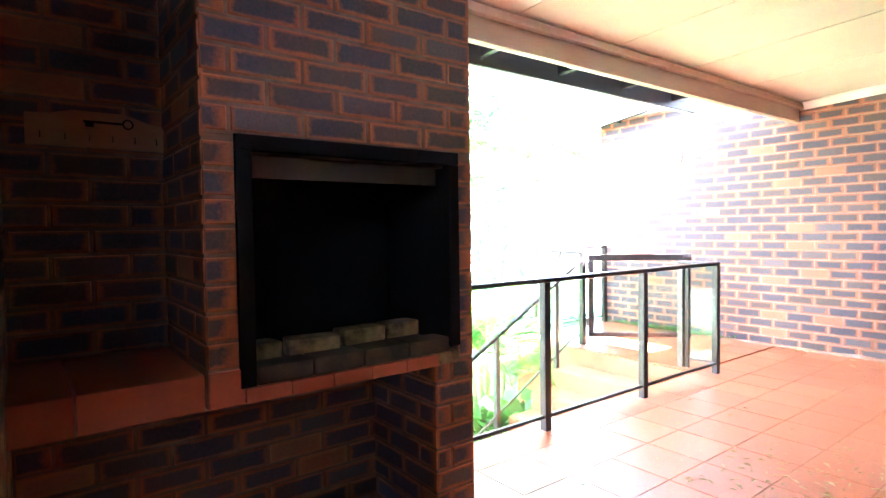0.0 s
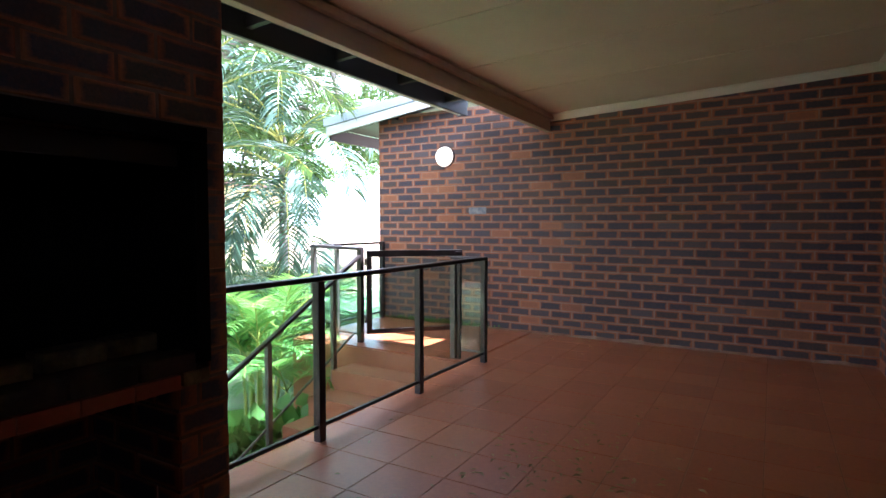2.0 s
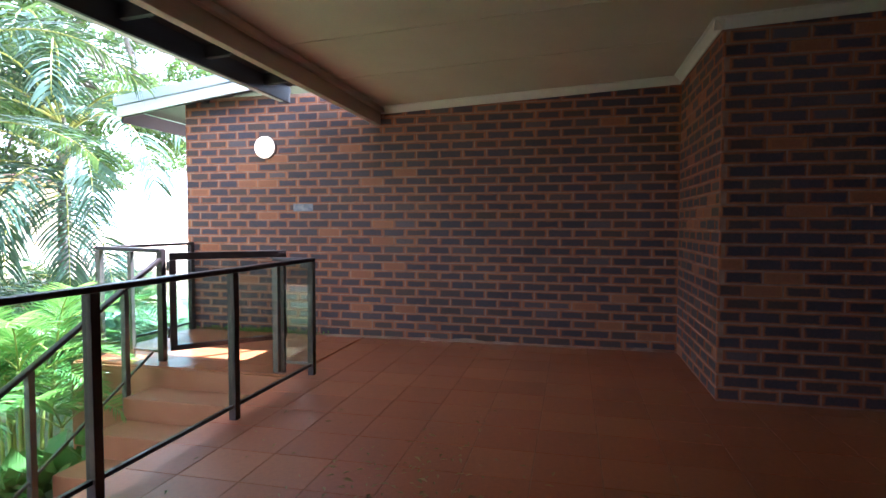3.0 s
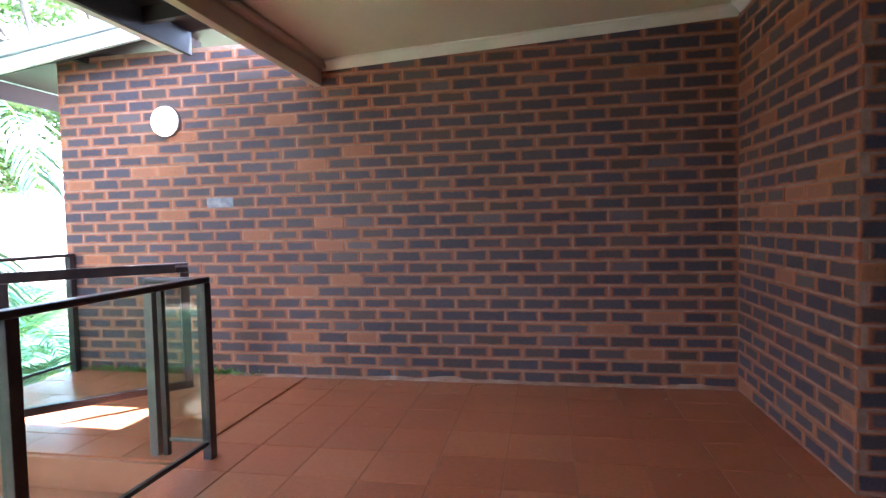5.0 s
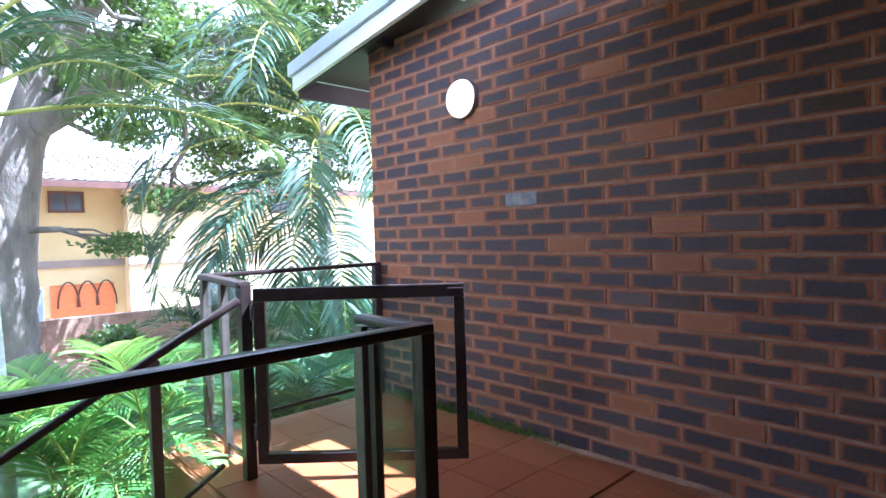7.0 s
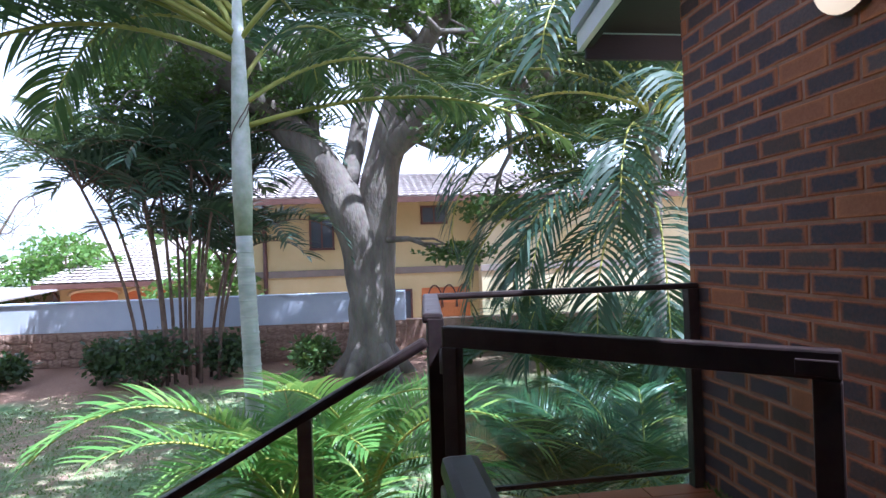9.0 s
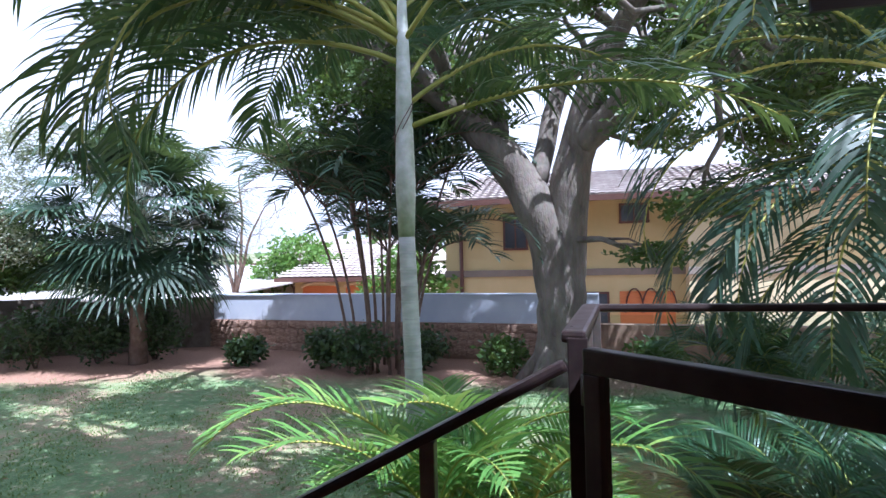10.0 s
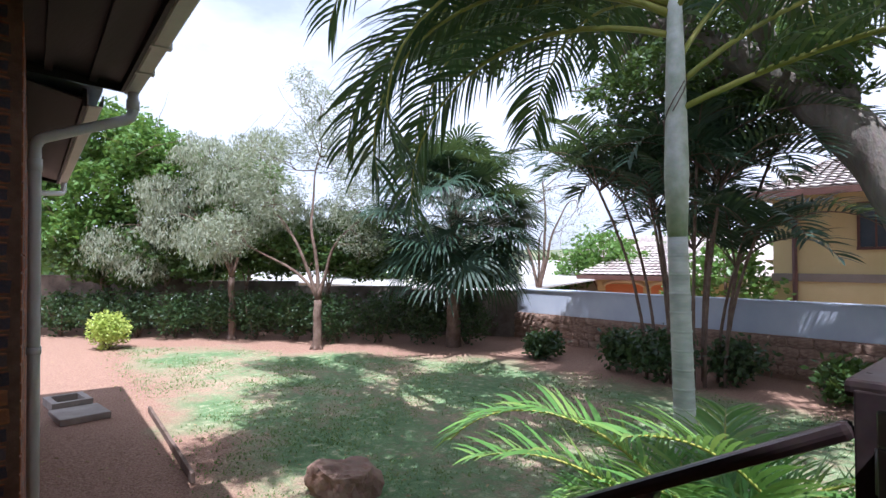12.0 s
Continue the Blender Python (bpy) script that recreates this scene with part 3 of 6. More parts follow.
def build_porch_eave():
    """The wider eave over the fireplace end: dark soffit, battens, and a gutter that ends in an outlet."""
    at = wing_at(0, 0.3, 2.4)
    e = thing("fireplace_eave", at, "dark wide eave with white gutter above the fireplace", "eave")
    inv = Matrix.Translation(-at)

    def add(name, bm, material, label=""):
        bm.transform(inv)
        return part(name, bm, material, e, label)
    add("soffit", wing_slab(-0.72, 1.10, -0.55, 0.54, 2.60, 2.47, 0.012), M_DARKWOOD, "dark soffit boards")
    add("roof_sheet", wing_slab(-0.76, 1.14, -0.5, 0.68, 2.68, 2.54, 0.03), M_SHEET, "pale metal roof sheet")
    add("fascia", wing_slab(-0.72, 1.10, 0.543, 0.565, 2.42, 2.418, 0.12), M_DARKWOOD, "dark fascia board")
    add("end_board", wing_slab(1.102, 1.125, -0.3, 0.565, 2.50, 2.42, 0.12), M_DARKWOOD, "dark end board")
    add("gutter", gutter_section(-0.74, 1.16, 0.568, 2.42), M_PVC, "white gutter")
    for u in (0.0, 0.55):
        add("gutter_joint", wing_slab(u, u + 0.05, 0.562, 0.674, 2.412, 2.412, 0.07), M_PVC, "gutter joint sleeve")
    for v in (0.1, 0.35):
        add("batten", wing_slab(-0.7, 1.09, v, v + 0.045, 2.50 - v * 0.12, 2.495 - v * 0.12, 0.03), M_DARKWOOD)


build_porch_eave()


def build_barge_roof():
    """The neighbouring roof end over the long brick wall: barge boards, sheet edge and soffit."""
    ob = thing("barge_roof", (XA, 4, 2.5), "roof end with white barge board above the brick wall", "roof")
    inv = Matrix.Translation((-XA, -4, -2.5))
    sl = (2.63 - 2.40) / 1.9

    def z(y):
        return 2.39 + (5.43 - y) * sl

    def add(name, bm, material, label=""):
        bm.transform(inv)
        part(name, bm, material, ob, label)
    add("roof_underside", sloped_slab(5.34, XA + 1.6, 3.31, 5.40, z(3.31) + 0.135, z(5.40) + 0.115, 0.012), M_DARKWOOD, "dark underside of the roof")
    add("barge_board", sloped_slab(5.30, 5.335, 3.315, 5.44, z(3.315) + 0.035, z(5.44) + 0.015, 0.11), M_WHITE, "white painted barge board")
    add("barge_underboard", sloped_slab(5.338, 5.37, 3.315, 5.38, z(3.315) + 0.03, z(5.38) + 0.01, 0.10), M_DARKWOOD, "dark stained timber board")
    add("roof_sheet", sloped_slab(5.27, XA + 2.5, 3.315, 5.46, z(3.315) + 0.15, z(5.46) + 0.13, 0.10), M_SHEET, "pale blue-grey fibre cement sheet")
    add("end_board", box((5.338, 5.39, z(5.42) - 0.05), (XA + 2.5, 5.42, z(5.42) + 0.105), 0.004), M_DARKWOOD, "dark fascia board")
    for y in (3.6, 4.5):
        add("purlin", add_bar(bmesh.new(), (5.37, y, z(y) + 0.09), (XA + 0.2, y, z(y) + 0.09), 0.05, 0.06, 0.003), M_DARKWOOD)


build_barge_roof()

def build_wing():
    """The next wing of the house, past the fireplace, with its own lower eave."""
    at = wing_at(3.5, 0.0, -1.2)
    w = thing("house_wing", at, "brick wing of the house with dark eave and white gutter", "house")
    inv = Matrix.Translation(-at)

    def add(name, bm, material, label=""):
        bm.transform(inv)
        return part(name, bm, material, w, label)
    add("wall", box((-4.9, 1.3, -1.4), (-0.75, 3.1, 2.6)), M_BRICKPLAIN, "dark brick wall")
    add("roof_sheet", wing_slab(1.16, 6.1, -2.0, 0.44, 2.86, 2.42, 0.04), M_SHEET, "pale metal roof sheet")
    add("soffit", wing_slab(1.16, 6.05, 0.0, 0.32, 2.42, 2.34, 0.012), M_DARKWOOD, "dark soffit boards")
    add("fascia", wing_slab(1.16, 6.05, 0.322, 0.345, 2.30, 2.298, 0.12), M_DARKWOOD)
    add("gutter", gutter_section(1.16, 6.07, 0.348, 2.30), M_PVC, "white gutter")
    add("gable_board", wing_slab(6.052, 6.075, -1.5, 0.345, 2.64, 2.30, 0.12), M_DARKWOOD)
    a, b = wing_at(5.3, 0.05), wing_at(5.9, 0.40)
    add("downpipe", tube([(b.x, b.y, 2.30), (b.x, b.y, 2.18), tuple(b.lerp(a, 0.06) + Vector((0, 0, 2.15))), tuple(b.lerp(a, 0.94) + Vector((0, 0, 2.08))), (a.x, a.y, 2.0), (a.x, a.y, -1.1)], [0.035] * 6, 10), M_PVC, "white downpipe")


build_wing()
wall_wing = structure("wall_wing", wing_slab(0.005, 5.95, -0.16, -0.003, -1.2, -1.2, 3.72), M_DIMMORTAR, "flashed face brick outer wall of the wing")

# ---- steps ----
RISE, RUN, SX, SY0, SY1 = 0.172, 0.315, 4.0, 2.63, 3.93
steps = thing("garden_steps", (SX - 1, 3.3, -1.1), "painted terracotta steps with worn nosings and leaf litter", "steps")
for i in range(1, 6):
    x1 = SX - RUN * (i - 1) - 0.002
    z = -RISE * i
    bm = box((x1 - RUN, SY0, -1.35), (x1, SY1, z), 0.008)
    bm.transform(Matrix.Translation((-SX + 1, -3.3, 1.1)))
    part("step", bm, M_EDGE, steps)
tagged(structure("kerb", box((1.0, 2.625, -1.3), (SX - 0.005, 2.66, -0.02), 0.004), M_EDGE))

# ---- brick fireplace ----
braai = thing("brick_fireplace", (0.2, 2.4, 0), "built-in brick barbecue fireplace with soot-blackened hearth and red ledge", "fireplace")
FX0, FX1, YO = -0.10, 0.962, 3.195
OX0, OX1, OZ0, OZ1 = 0.0, 0.872, 0.75, 1.545


def bpart(name, bm, material, label=""):
    bm.transform(Matrix.Translation((-0.2, -2.4, 0)))
    return part(name, bm, material, braai, label)


def fireplace():
    bpart("chimney_breast", box((FX0, YB + 0.01, OZ1), (FX1 - 0.01, YO, 3.0)), M_DIMMORTAR, "mortar and core of the brickwork")
    bpart("pillar", box((FX0, YB + 0.01, 0.70), (OX0, 2.50, OZ1 - 0.001)), M_DIMMORTAR, "mortar and core of the brickwork")
    bpart("pillar", box((OX1, YB + 0.01, 0.701), (FX1 - 0.01, YO, OZ1 - 0.001)), M_DIMMORTAR, "mortar and core of the brickwork")
    bpart("pillar_foot", box((0.765, YB + 0.01, 0.0), (FX1 - 0.01, YO - 0.001, 0.70)), M_DIMMORTAR, "mortar and core of the brickwork")
    bpart("hearth_back", box((OX0 + 0.001, 2.506, 0.0), (OX1 - 0.001, YO, OZ1 - 0.001)), M_DIMMORTAR, "mortar and core of the brickwork")
    bpart("recess_wall", box((-0.62, 2.505, -1.3), (FX0 + 0.002, YO, 3.0)), M_DIMMORTAR, "mortar and core of the brickwork")
    bpart("under_wall", box((-0.588, 2.452, 0.001), (0.868, 2.504, 0.69)), M_DIMMORTAR, "mortar and core of the brickwork")
    bpart("ledge_slab", box((-0.586, YB + 0.12, 0.665), (0.76, 2.45, 0.699)), M_SLAB, "rough concrete slab under the ledge")
    bpart("side_wall", box((-0.72, 1.25, 0.0), (-0.592, 2.5, 3.0)), M_DIMMORTAR, "mortar and core of the brickwork")
    bpart("footing", box((FX0 + 0.002, 2.0, -1.3), (FX1 - 0.012, YO - 0.002, -0.001)), M_DIMMORTAR, "mortar and core of the brickwork")
    bpart("hearth_slab", box((OX0 + 0.004, YB + 0.03, OZ0 - 0.05), (OX1 - 0.004, 2.49, OZ0 + 0.025), 0.01), M_SOOTBRICK, "soot-covered hearth slab")
    bm = bmesh.new()
    t = 0.045
    add_box(bm, (OX0 - 0.005, YB - 0.008, OZ1 - t), (OX1 + 0.005, YB + 0.035, OZ1 + 0.004), 0.003)
    add_box(bm, (OX0 - 0.005, YB - 0.008, OZ0), (OX0 + t, YB + 0.035, OZ1 - t - 0.001), 0.003)
    add_box(bm, (OX1 - t, YB - 0.008, OZ0 + 0.02), (OX1 + 0.005, YB + 0.035, OZ1 - t - 0.001), 0.003)
    bpart("hearth_frame", bm, M_SOOT, "black steel hearth frame")
    bpart("smoke_flap", add_bar(bmesh.new(), (OX0 + t, YB + 0.09, OZ1 - 0.085), (OX1 - t, YB + 0.09, OZ1 - 0.085), 0.02, 0.075, 0.003), M_STEEL, "dull grey steel smoke flap")
    for k in range(4):
        bpart("hearth_lip_brick", box((OX0 + 0.05 + k * 0.195, YB - 0.002, OZ0 + 0.0), (OX0 + 0.05 + k * 0.195 + 0.188, YB + 0.10, OZ0 + 0.06), 0.006), M_SOOTBRICK, "soot-stained brick lip of the hearth")
    bpart("firebox_lining", box((OX0 + 0.002, 2.44, OZ0), (OX1 - 0.002, 2.498, OZ1)), M_SOOT)
    bpart("firebox_lining", box((OX0 + 0.002, YB + 0.04, OZ0 + 0.026), (OX0 + 0.012, 2.44, OZ1 - 0.05)), M_SOOT)
    bpart("firebox_lining", box((OX1 - 0.012, YB + 0.04, OZ0 + 0.026), (OX1 - 0.002, 2.44, OZ1 - 0.05)), M_SOOT)
    for i in range(6):
        z = 0.98 + i * 0.045
        bpart("grid_bracket", box((OX0 + 0.012, YB + 0.06, z), (OX0 + 0.05, YB + 0.10, z + 0.008), 0.001), M_STEEL)
    # ledge: wide red tiles, then a soldier row of quarter tiles under the hearth
    x = -0.588
    for w in (0.145, 0.325):
        bpart("ledge_tile", box((x, YB - 0.004, 0.70), (min(x + w, FX0 - 0.004), 2.5, 0.812), 0.004), M_LEDGE, "smooth red ledge tile")
        x += w + 0.006
    bpart("ledge_tile", box((FX0 + 0.001, YB - 0.004, 0.70), (OX0 + 0.008, YB + 0.09, 0.812), 0.004), M_LEDGE, "smooth red ledge tile")
    x = OX0 + 0.012
    while x < 0.73:
        bpart("edge_tile", box((x, YB - 0.003, 0.699), (x + 0.148, YB + 0.09, 0.746), 0.003), M_LEDGE, "narrow red edge tile")
        x += 0.152
    bpart("mortar_patch", box((0.775, YB - 0.004, 0.70), (OX1 + 0.004, YB + 0.05, 0.752), 0.012), M_FIREBRICK, "crumbling patch of pale mortar")


fireplace()

# loose bricks on the hearth
for (x, y, rot, ln) in ((0.07, 2.2, 4, 0.14), (0.24, 2.18, -9, 0.2), (0.48, 2.24, 3, 0.2), (0.70, 2.26, 2, 0.165)):
    ob = thing("loose_fire_brick", (x + ln / 2, y, 0.777), "loose grey soot-stained fire brick lying on the hearth", "brick", "loose bricks on the hearth")
    bm = box((-ln / 2, -0.05, 0), (ln / 2, 0.05, 0.075), 0.008)
    for v in bm.verts:
        v.co.z *= 0.85
        v.co += Vector((noise.noise(v.co * 30), noise.noise(v.co * 31 + Vector((5, 0, 0))), 0)) * 0.006
    part("body", bm, M_FIREBRICK, ob)
    ob.rotation_euler = (0, 0, radians(rot))


def key_board():
    ob = thing("key_board", (-0.305, 2.488, 1.545), "wooden key board with small hooks on the brick wall", "key board")
    bm = bmesh.new()
    top = [(-0.215, 0.0), (0.215, 0.0), (0.215, 0.09), (0.15, 0.10), (0.08, 0.125), (-0.08, 0.125), (-0.15, 0.108), (-0.215, 0.105)]
    a = [bm.verts.new((x, -0.016, z)) for x, z in top]
    b = [bm.verts.new((x, 0, z)) for x, z in top]
    bm.faces.new(a), bm.faces.new(b[::-1])
    for i in range(len(top)):
        j = (i + 1) % len(top)
        bm.faces.new((a[j], a[i], b[i], b[j]))
    part("board", bm, M_WOOD, ob)
    for i in range(6):
        x = -0.175 + i * 0.07
        part("hook", tube([(x, -0.016, 0.045), (x, -0.034, 0.042), (x, -0.038, 0.03), (x, -0.034, 0.022), (x, -0.026, 0.025)], [0.0022] * 5, 6), M_STEEL, ob)
    bm = tube([(-0.05, -0.02, 0.09), (0.07, -0.02, 0.09)], [0.004, 0.004], 6)
    add_tube(bm, [(0.07 + 0.016 * (1 - math.cos(k * math.tau / 10)), -0.02, 0.09 + 0.016 * math.sin(k * math.tau / 10)) for k in range(11)], [0.003] * 11, 5)
    add_box(bm, (-0.045, -0.023, 0.072), (-0.02, -0.018, 0.088))
    part("key_ornament", bm, M_SOOT, ob, "dark metal key ornament")


key_board()

# ---- lamp ----


def wall_lamp():
    ob = thing("wall_lamp", (XA - 0.008, 3.772, 2.05), "round opal glass bulkhead lamp on the brick wall", "wall lamp")
    bm = bmesh.new()
    bmesh.ops.create_cone(bm, cap_ends=True, segments=40, radius1=0.125, radius2=0.118, depth=0.035, matrix=Matrix.Translation((-0.0175, 0, 0)) @ Euler((0, -math.pi / 2, 0)).to_matrix().to_4x4())
    part("base", bm, M_BRONZE2, ob, "grey metal base ring")
    bm = bmesh.new()
    bmesh.ops.create_uvsphere(bm, u_segments=40, v_segments=20, radius=1, matrix=Matrix.Translation((-0.034, 0, 0)) @ Matrix.Diagonal((0.055, 0.119, 0.119, 1)))
    for f in bm.faces:
        f.smooth = True
    part("globe", bm, M_OPAL, ob, "creamy opal glass shade")


wall_lamp()

# ---- railings ----


def rail_post(parent, x, y, z0, z1, w=0.05, material=None):
    return part("post", box((x - w / 2, y - w / 2, z0), (x + w / 2, y + w / 2, z1), 0.004), material or M_BRONZE, parent)


def pane(parent, p, q, z0a, z1a, z0b, z1b):
    """A glass pane between p and q (x, y), with its own heights at each end."""
    p, q = Vector((*p, 0)), Vector((*q, 0))
    n = Vector((-(q - p).y, (q - p).x, 0)).normalized() * 0.003
    bm = bmesh.new()
    v = [bm.verts.new(c) for c in [p - n + Vector((0, 0, z0a)), q - n + Vector((0, 0, z0b)), q - n + Vector((0, 0, z1b)), p - n + Vector((0, 0, z1a)),
                                   p + n + Vector((0, 0, z0a)), q + n + Vector((0, 0, z0b)), q + n + Vector((0, 0, z1b)), p + n + Vector((0, 0, z1a))]]
    for f in [(0, 1, 2, 3), (7, 6, 5, 4), (0, 4, 5, 1), (3, 2, 6, 7), (1, 5, 6, 2), (0, 3, 7, 4)]:
        bm.faces.new([v[i] for i in f])
    ob = part("glass_pane", bm, M_GLASS, parent, "clear glass pane")
    ob.visible_shadow = False
    return ob


def handrail(parent, pts, r=0.024, w=0.055, h=0.032):
    bm = bmesh.new()
    for p, q in zip(pts, pts[1:]):
        add_bar(bm, p, q, w, h, 0.012)
    return part("handrail", bm, M_BRONZE, parent)


def build_railing():
    rail = thing("verandah_railing", (0, 0, 0), "dark bronze metal railing with glass panes along the verandah edge", "railing")
    handrail(rail, [(FX1 + 0.01, YR, 0.925), (4.115, YR, 0.925)])
    xs = (2.0, 3.035, 4.09)
    for x in xs:
        rail_post(rail, x, YR, -0.004, 0.91)
    part("bottom_rail", add_bar(bmesh.new(), (FX1 + 0.01, YR, 0.085), (4.07, YR, 0.085), 0.022, 0.022, 0.003), M_BRONZE, rail)
    for a, b in ((FX1 + 0.02, 1.97), (2.03, 3.005), (3.065, 4.06)):
        pane(rail, (a, YR), (b, YR), 0.097, 0.908, 0.097, 0.908)
    # return panel
    rail_post(rail, 4.10, 2.815, -0.004, 0.90, 0.05, M_BRONZE2)
    rail_post(rail, 4.10, 2.755, -0.004, 0.90, 0.03)
    handrail(rail, [(4.10, 2.53, 0.922), (4.10, 2.84, 0.922)], w=0.05)
    part("bottom_rail", add_bar(bmesh.new(), (4.10, 2.53, 0.085), (4.10, 2.735, 0.085), 0.02, 0.02, 0.003), M_BRONZE2, rail)
    pane(rail, (4.10, 2.53), (4.10, 2.738), 0.096, 0.904, 0.096, 0.904)


build_railing()


def build_stair_rail():
    rail = thing("stair_railing", (0, 0, 0), "dark bronze railing with glass round the stair landing", "railing")
    Z = 0.975
    rail_post(rail, 4.20, 3.985, -0.004, Z, 0.055)
    rail_post(rail, 4.232, 4.33, -0.004, Z - 0.016, 0.04, M_BRONZE2)
    handrail(rail, [(4.19, 3.96, Z), (4.26, 4.70, Z + 0.012)], w=0.07, h=0.035)
    handrail(rail, [(4.235, 4.70, Z + 0.012), (XA - 0.015, 4.72, Z + 0.012)], w=0.055, h=0.03)
    rail_post(rail, 4.27, 4.70, -0.004, Z, 0.05, M_BRONZE2)
    rail_post(rail, XA - 0.045, 4.72, -0.004, Z, 0.055)
    for p, q in (((4.21, 4.01), (4.265, 4.67)), ((4.30, 4.70), (XA - 0.08, 4.72))):
        part("bottom_rail", add_bar(bmesh.new(), (*p, 0.08), (*q, 0.08), 0.022, 0.022, 0.003), M_BRONZE, rail)
        pane(rail, p, q, 0.092, Z - 0.016, 0.092, Z - 0.016)
    # down the steps
    y = 3.975
    top, low = Vector((4.17, y, 0.90)), Vector((2.30, y, -0.115))
    part("stair_handrail", add_bar(bmesh.new(), top, low, 0.05, 0.035, 0.014), M_BRONZE, rail)
    slope = (top.z - low.z) / (top.x - low.x)
    posts = (3.77, 2.95, 2.34)
    for x in posts:
        zt = top.z - (top.x - x) * slope - 0.012
        rail_post(rail, x, y, ground_z(x, y) - 0.02 if x < 3 else -0.45, zt, 0.045, M_BRONZE2)
    for a, b in ((4.07, 3.80), (3.74, 2.98), (2.92, 2.37)):
        za, zb = top.z - (top.x - a) * slope, top.z - (top.x - b) * slope
        pane(rail, (a, y), (b, y), za - 0.72, za - 0.02, zb - 0.72, zb - 0.02)
        part("bottom_rail", add_bar(bmesh.new(), (a, y, za - 0.735), (b, y, zb - 0.735), 0.02, 0.02, 0.003), M_BRONZE2, rail)


build_stair_rail()


def build_gate():
    a, b = Vector((4.225, 3.925, 0)), Vector((4.985, 3.215, 0))
    gate = thing("stair_gate", a, "open dark bronze metal gate with a glass pane", "gate")
    d = b - a
    L = d.length
    gate.rotation_euler = (0, 0, math.atan2(d.y, d.x))
    z0, z1 = 0.085, 0.955
    part("top_rail", box((0, -0.022, z1 - 0.065), (L, 0.022, z1), 0.006), M_BRONZE, gate)
    part("bottom_rail", box((0, -0.022, z0), (L, 0.022, z0 + 0.05), 0.005), M_BRONZE, gate)
    part("gate_stile", box((0.0, -0.021, z0 + 0.051), (0.055, 0.021, z1 - 0.066), 0.004), M_BRONZE, gate)
    part("gate_stile", box((L - 0.055, -0.021, z0 + 0.051), (L, 0.021, z1 - 0.066), 0.004), M_BRONZE, gate)
    pane(gate, (0.056, 0), (L - 0.056, 0), z0 + 0.052, z1 - 0.067, z0 + 0.052, z1 - 0.067)
    part("latch", box((L - 0.085, -0.034, z1 - 0.055), (L - 0.005, -0.0225, z1 - 0.02), 0.003), M_BRONZE, gate, "metal latch plate")
    for z in (0.2, 0.8):
        part("hinge", tube([(-0.012, 0, z), (-0.012, 0, z + 0.08)], [0.011, 0.011], 10), M_BRONZE2, gate, "round metal hinge")


build_gate()

# ---- plants ----


def add_strip(bm, pts, widths, side):
    """A leaf blade folded along its middle, through points, with a half width at each."""
    pts = [Vector(p) for p in pts]
    rows = []
    for i, p in enumerate(pts):
        w = widths[i]
        if w < 1e-4:
            v = bm.verts.new(p)
            rows.append((v, v))
        else:
            rows.append((bm.verts.new(p - side * w), bm.verts.new(p + side * w)))
    for (a, b), (c, d) in zip(rows, rows[1:]):
        if a is b:
            bm.faces.new((a, d, c))
        elif c is d:
            bm.faces.new((a, b, c))
        else:
            bm.faces.new((a, b, d, c))


def frond_bms(base, out, length, rise, droop, leaf, pairs, rng, width=0.011, vee=0.5, sag=0.35):
    """A feather palm leaf: returns its midrib and its leaflets as two bmeshes. out: the level way it leaves the crown."""
    out = Vector((*out, 0)).normalized()
    rib, leaves = bmesh.new(), bmesh.new()
    pts, p, ang = [], Vector(base), rise
    n = 14
    for i in range(n + 1):
        pts.append(p.copy())
        p = p + (out * math.cos(ang) + Vector((0, 0, math.sin(ang)))) * (length / n)
        ang -= droop / n * (0.5 + i / n)
    add_tube(rib, pts, [0.011 * (1 - 0.85 * i / n) * length / 1.5 + 0.0015 for i in range(n + 1)], 5)
    for k in range(pairs):
        t = 0.16 + 0.84 * (k + 0.5) / pairs
        f = t * n
        i = min(int(f), n - 1)
        at = pts[i].lerp(pts[i + 1], f - i)
        d = (pts[i + 1] - pts[i]).normalized()
        sidew = d.cross(Vector((0, 0, 1)))
        sidew = sidew.normalized() if sidew.length > 0.05 else Vector((-out.y, out.x, 0))
        up = sidew.cross(d).normalized()
        ln = leaf * (0.45 + 0.75 * math.sin(math.pi * min(1, 0.12 + t * 0.86)) ** 0.7) * rng.uniform(0.85, 1.1)
        for s in (-1, 1):
            way = (sidew * s * 1.0 + d * (0.45 + 0.7 * t) + up * (vee + rng.uniform(-0.12, 0.12))).normalized()
            q, w, pp = at.copy(), way.copy(), []
            for j in range(5):
                pp.append(q.copy())
                q = q + w * (ln / 4)
                w = (w + Vector((0, 0, -sag * rng.uniform(0.7, 1.3)))).normalized()
            blade = way.cross(up).normalized()
            blade = (blade * 0.8 + up * rng.uniform(-0.5, 0.5)).normalized()
            wd = width * rng.uniform(0.8, 1.2)
            add_strip(leaves, pp, [wd * 0.5, wd, wd * 0.9, wd * 0.55, 0], blade)
    return rib, leaves


def add_frond(palm, inv, material, ribmat, **kw):
    rib, leaves = frond_bms(**kw)
    rib.transform(inv)
    leaves.transform(inv)
    fr = part("frond", leaves, material, palm)
    part("midrib", rib, ribmat, fr)


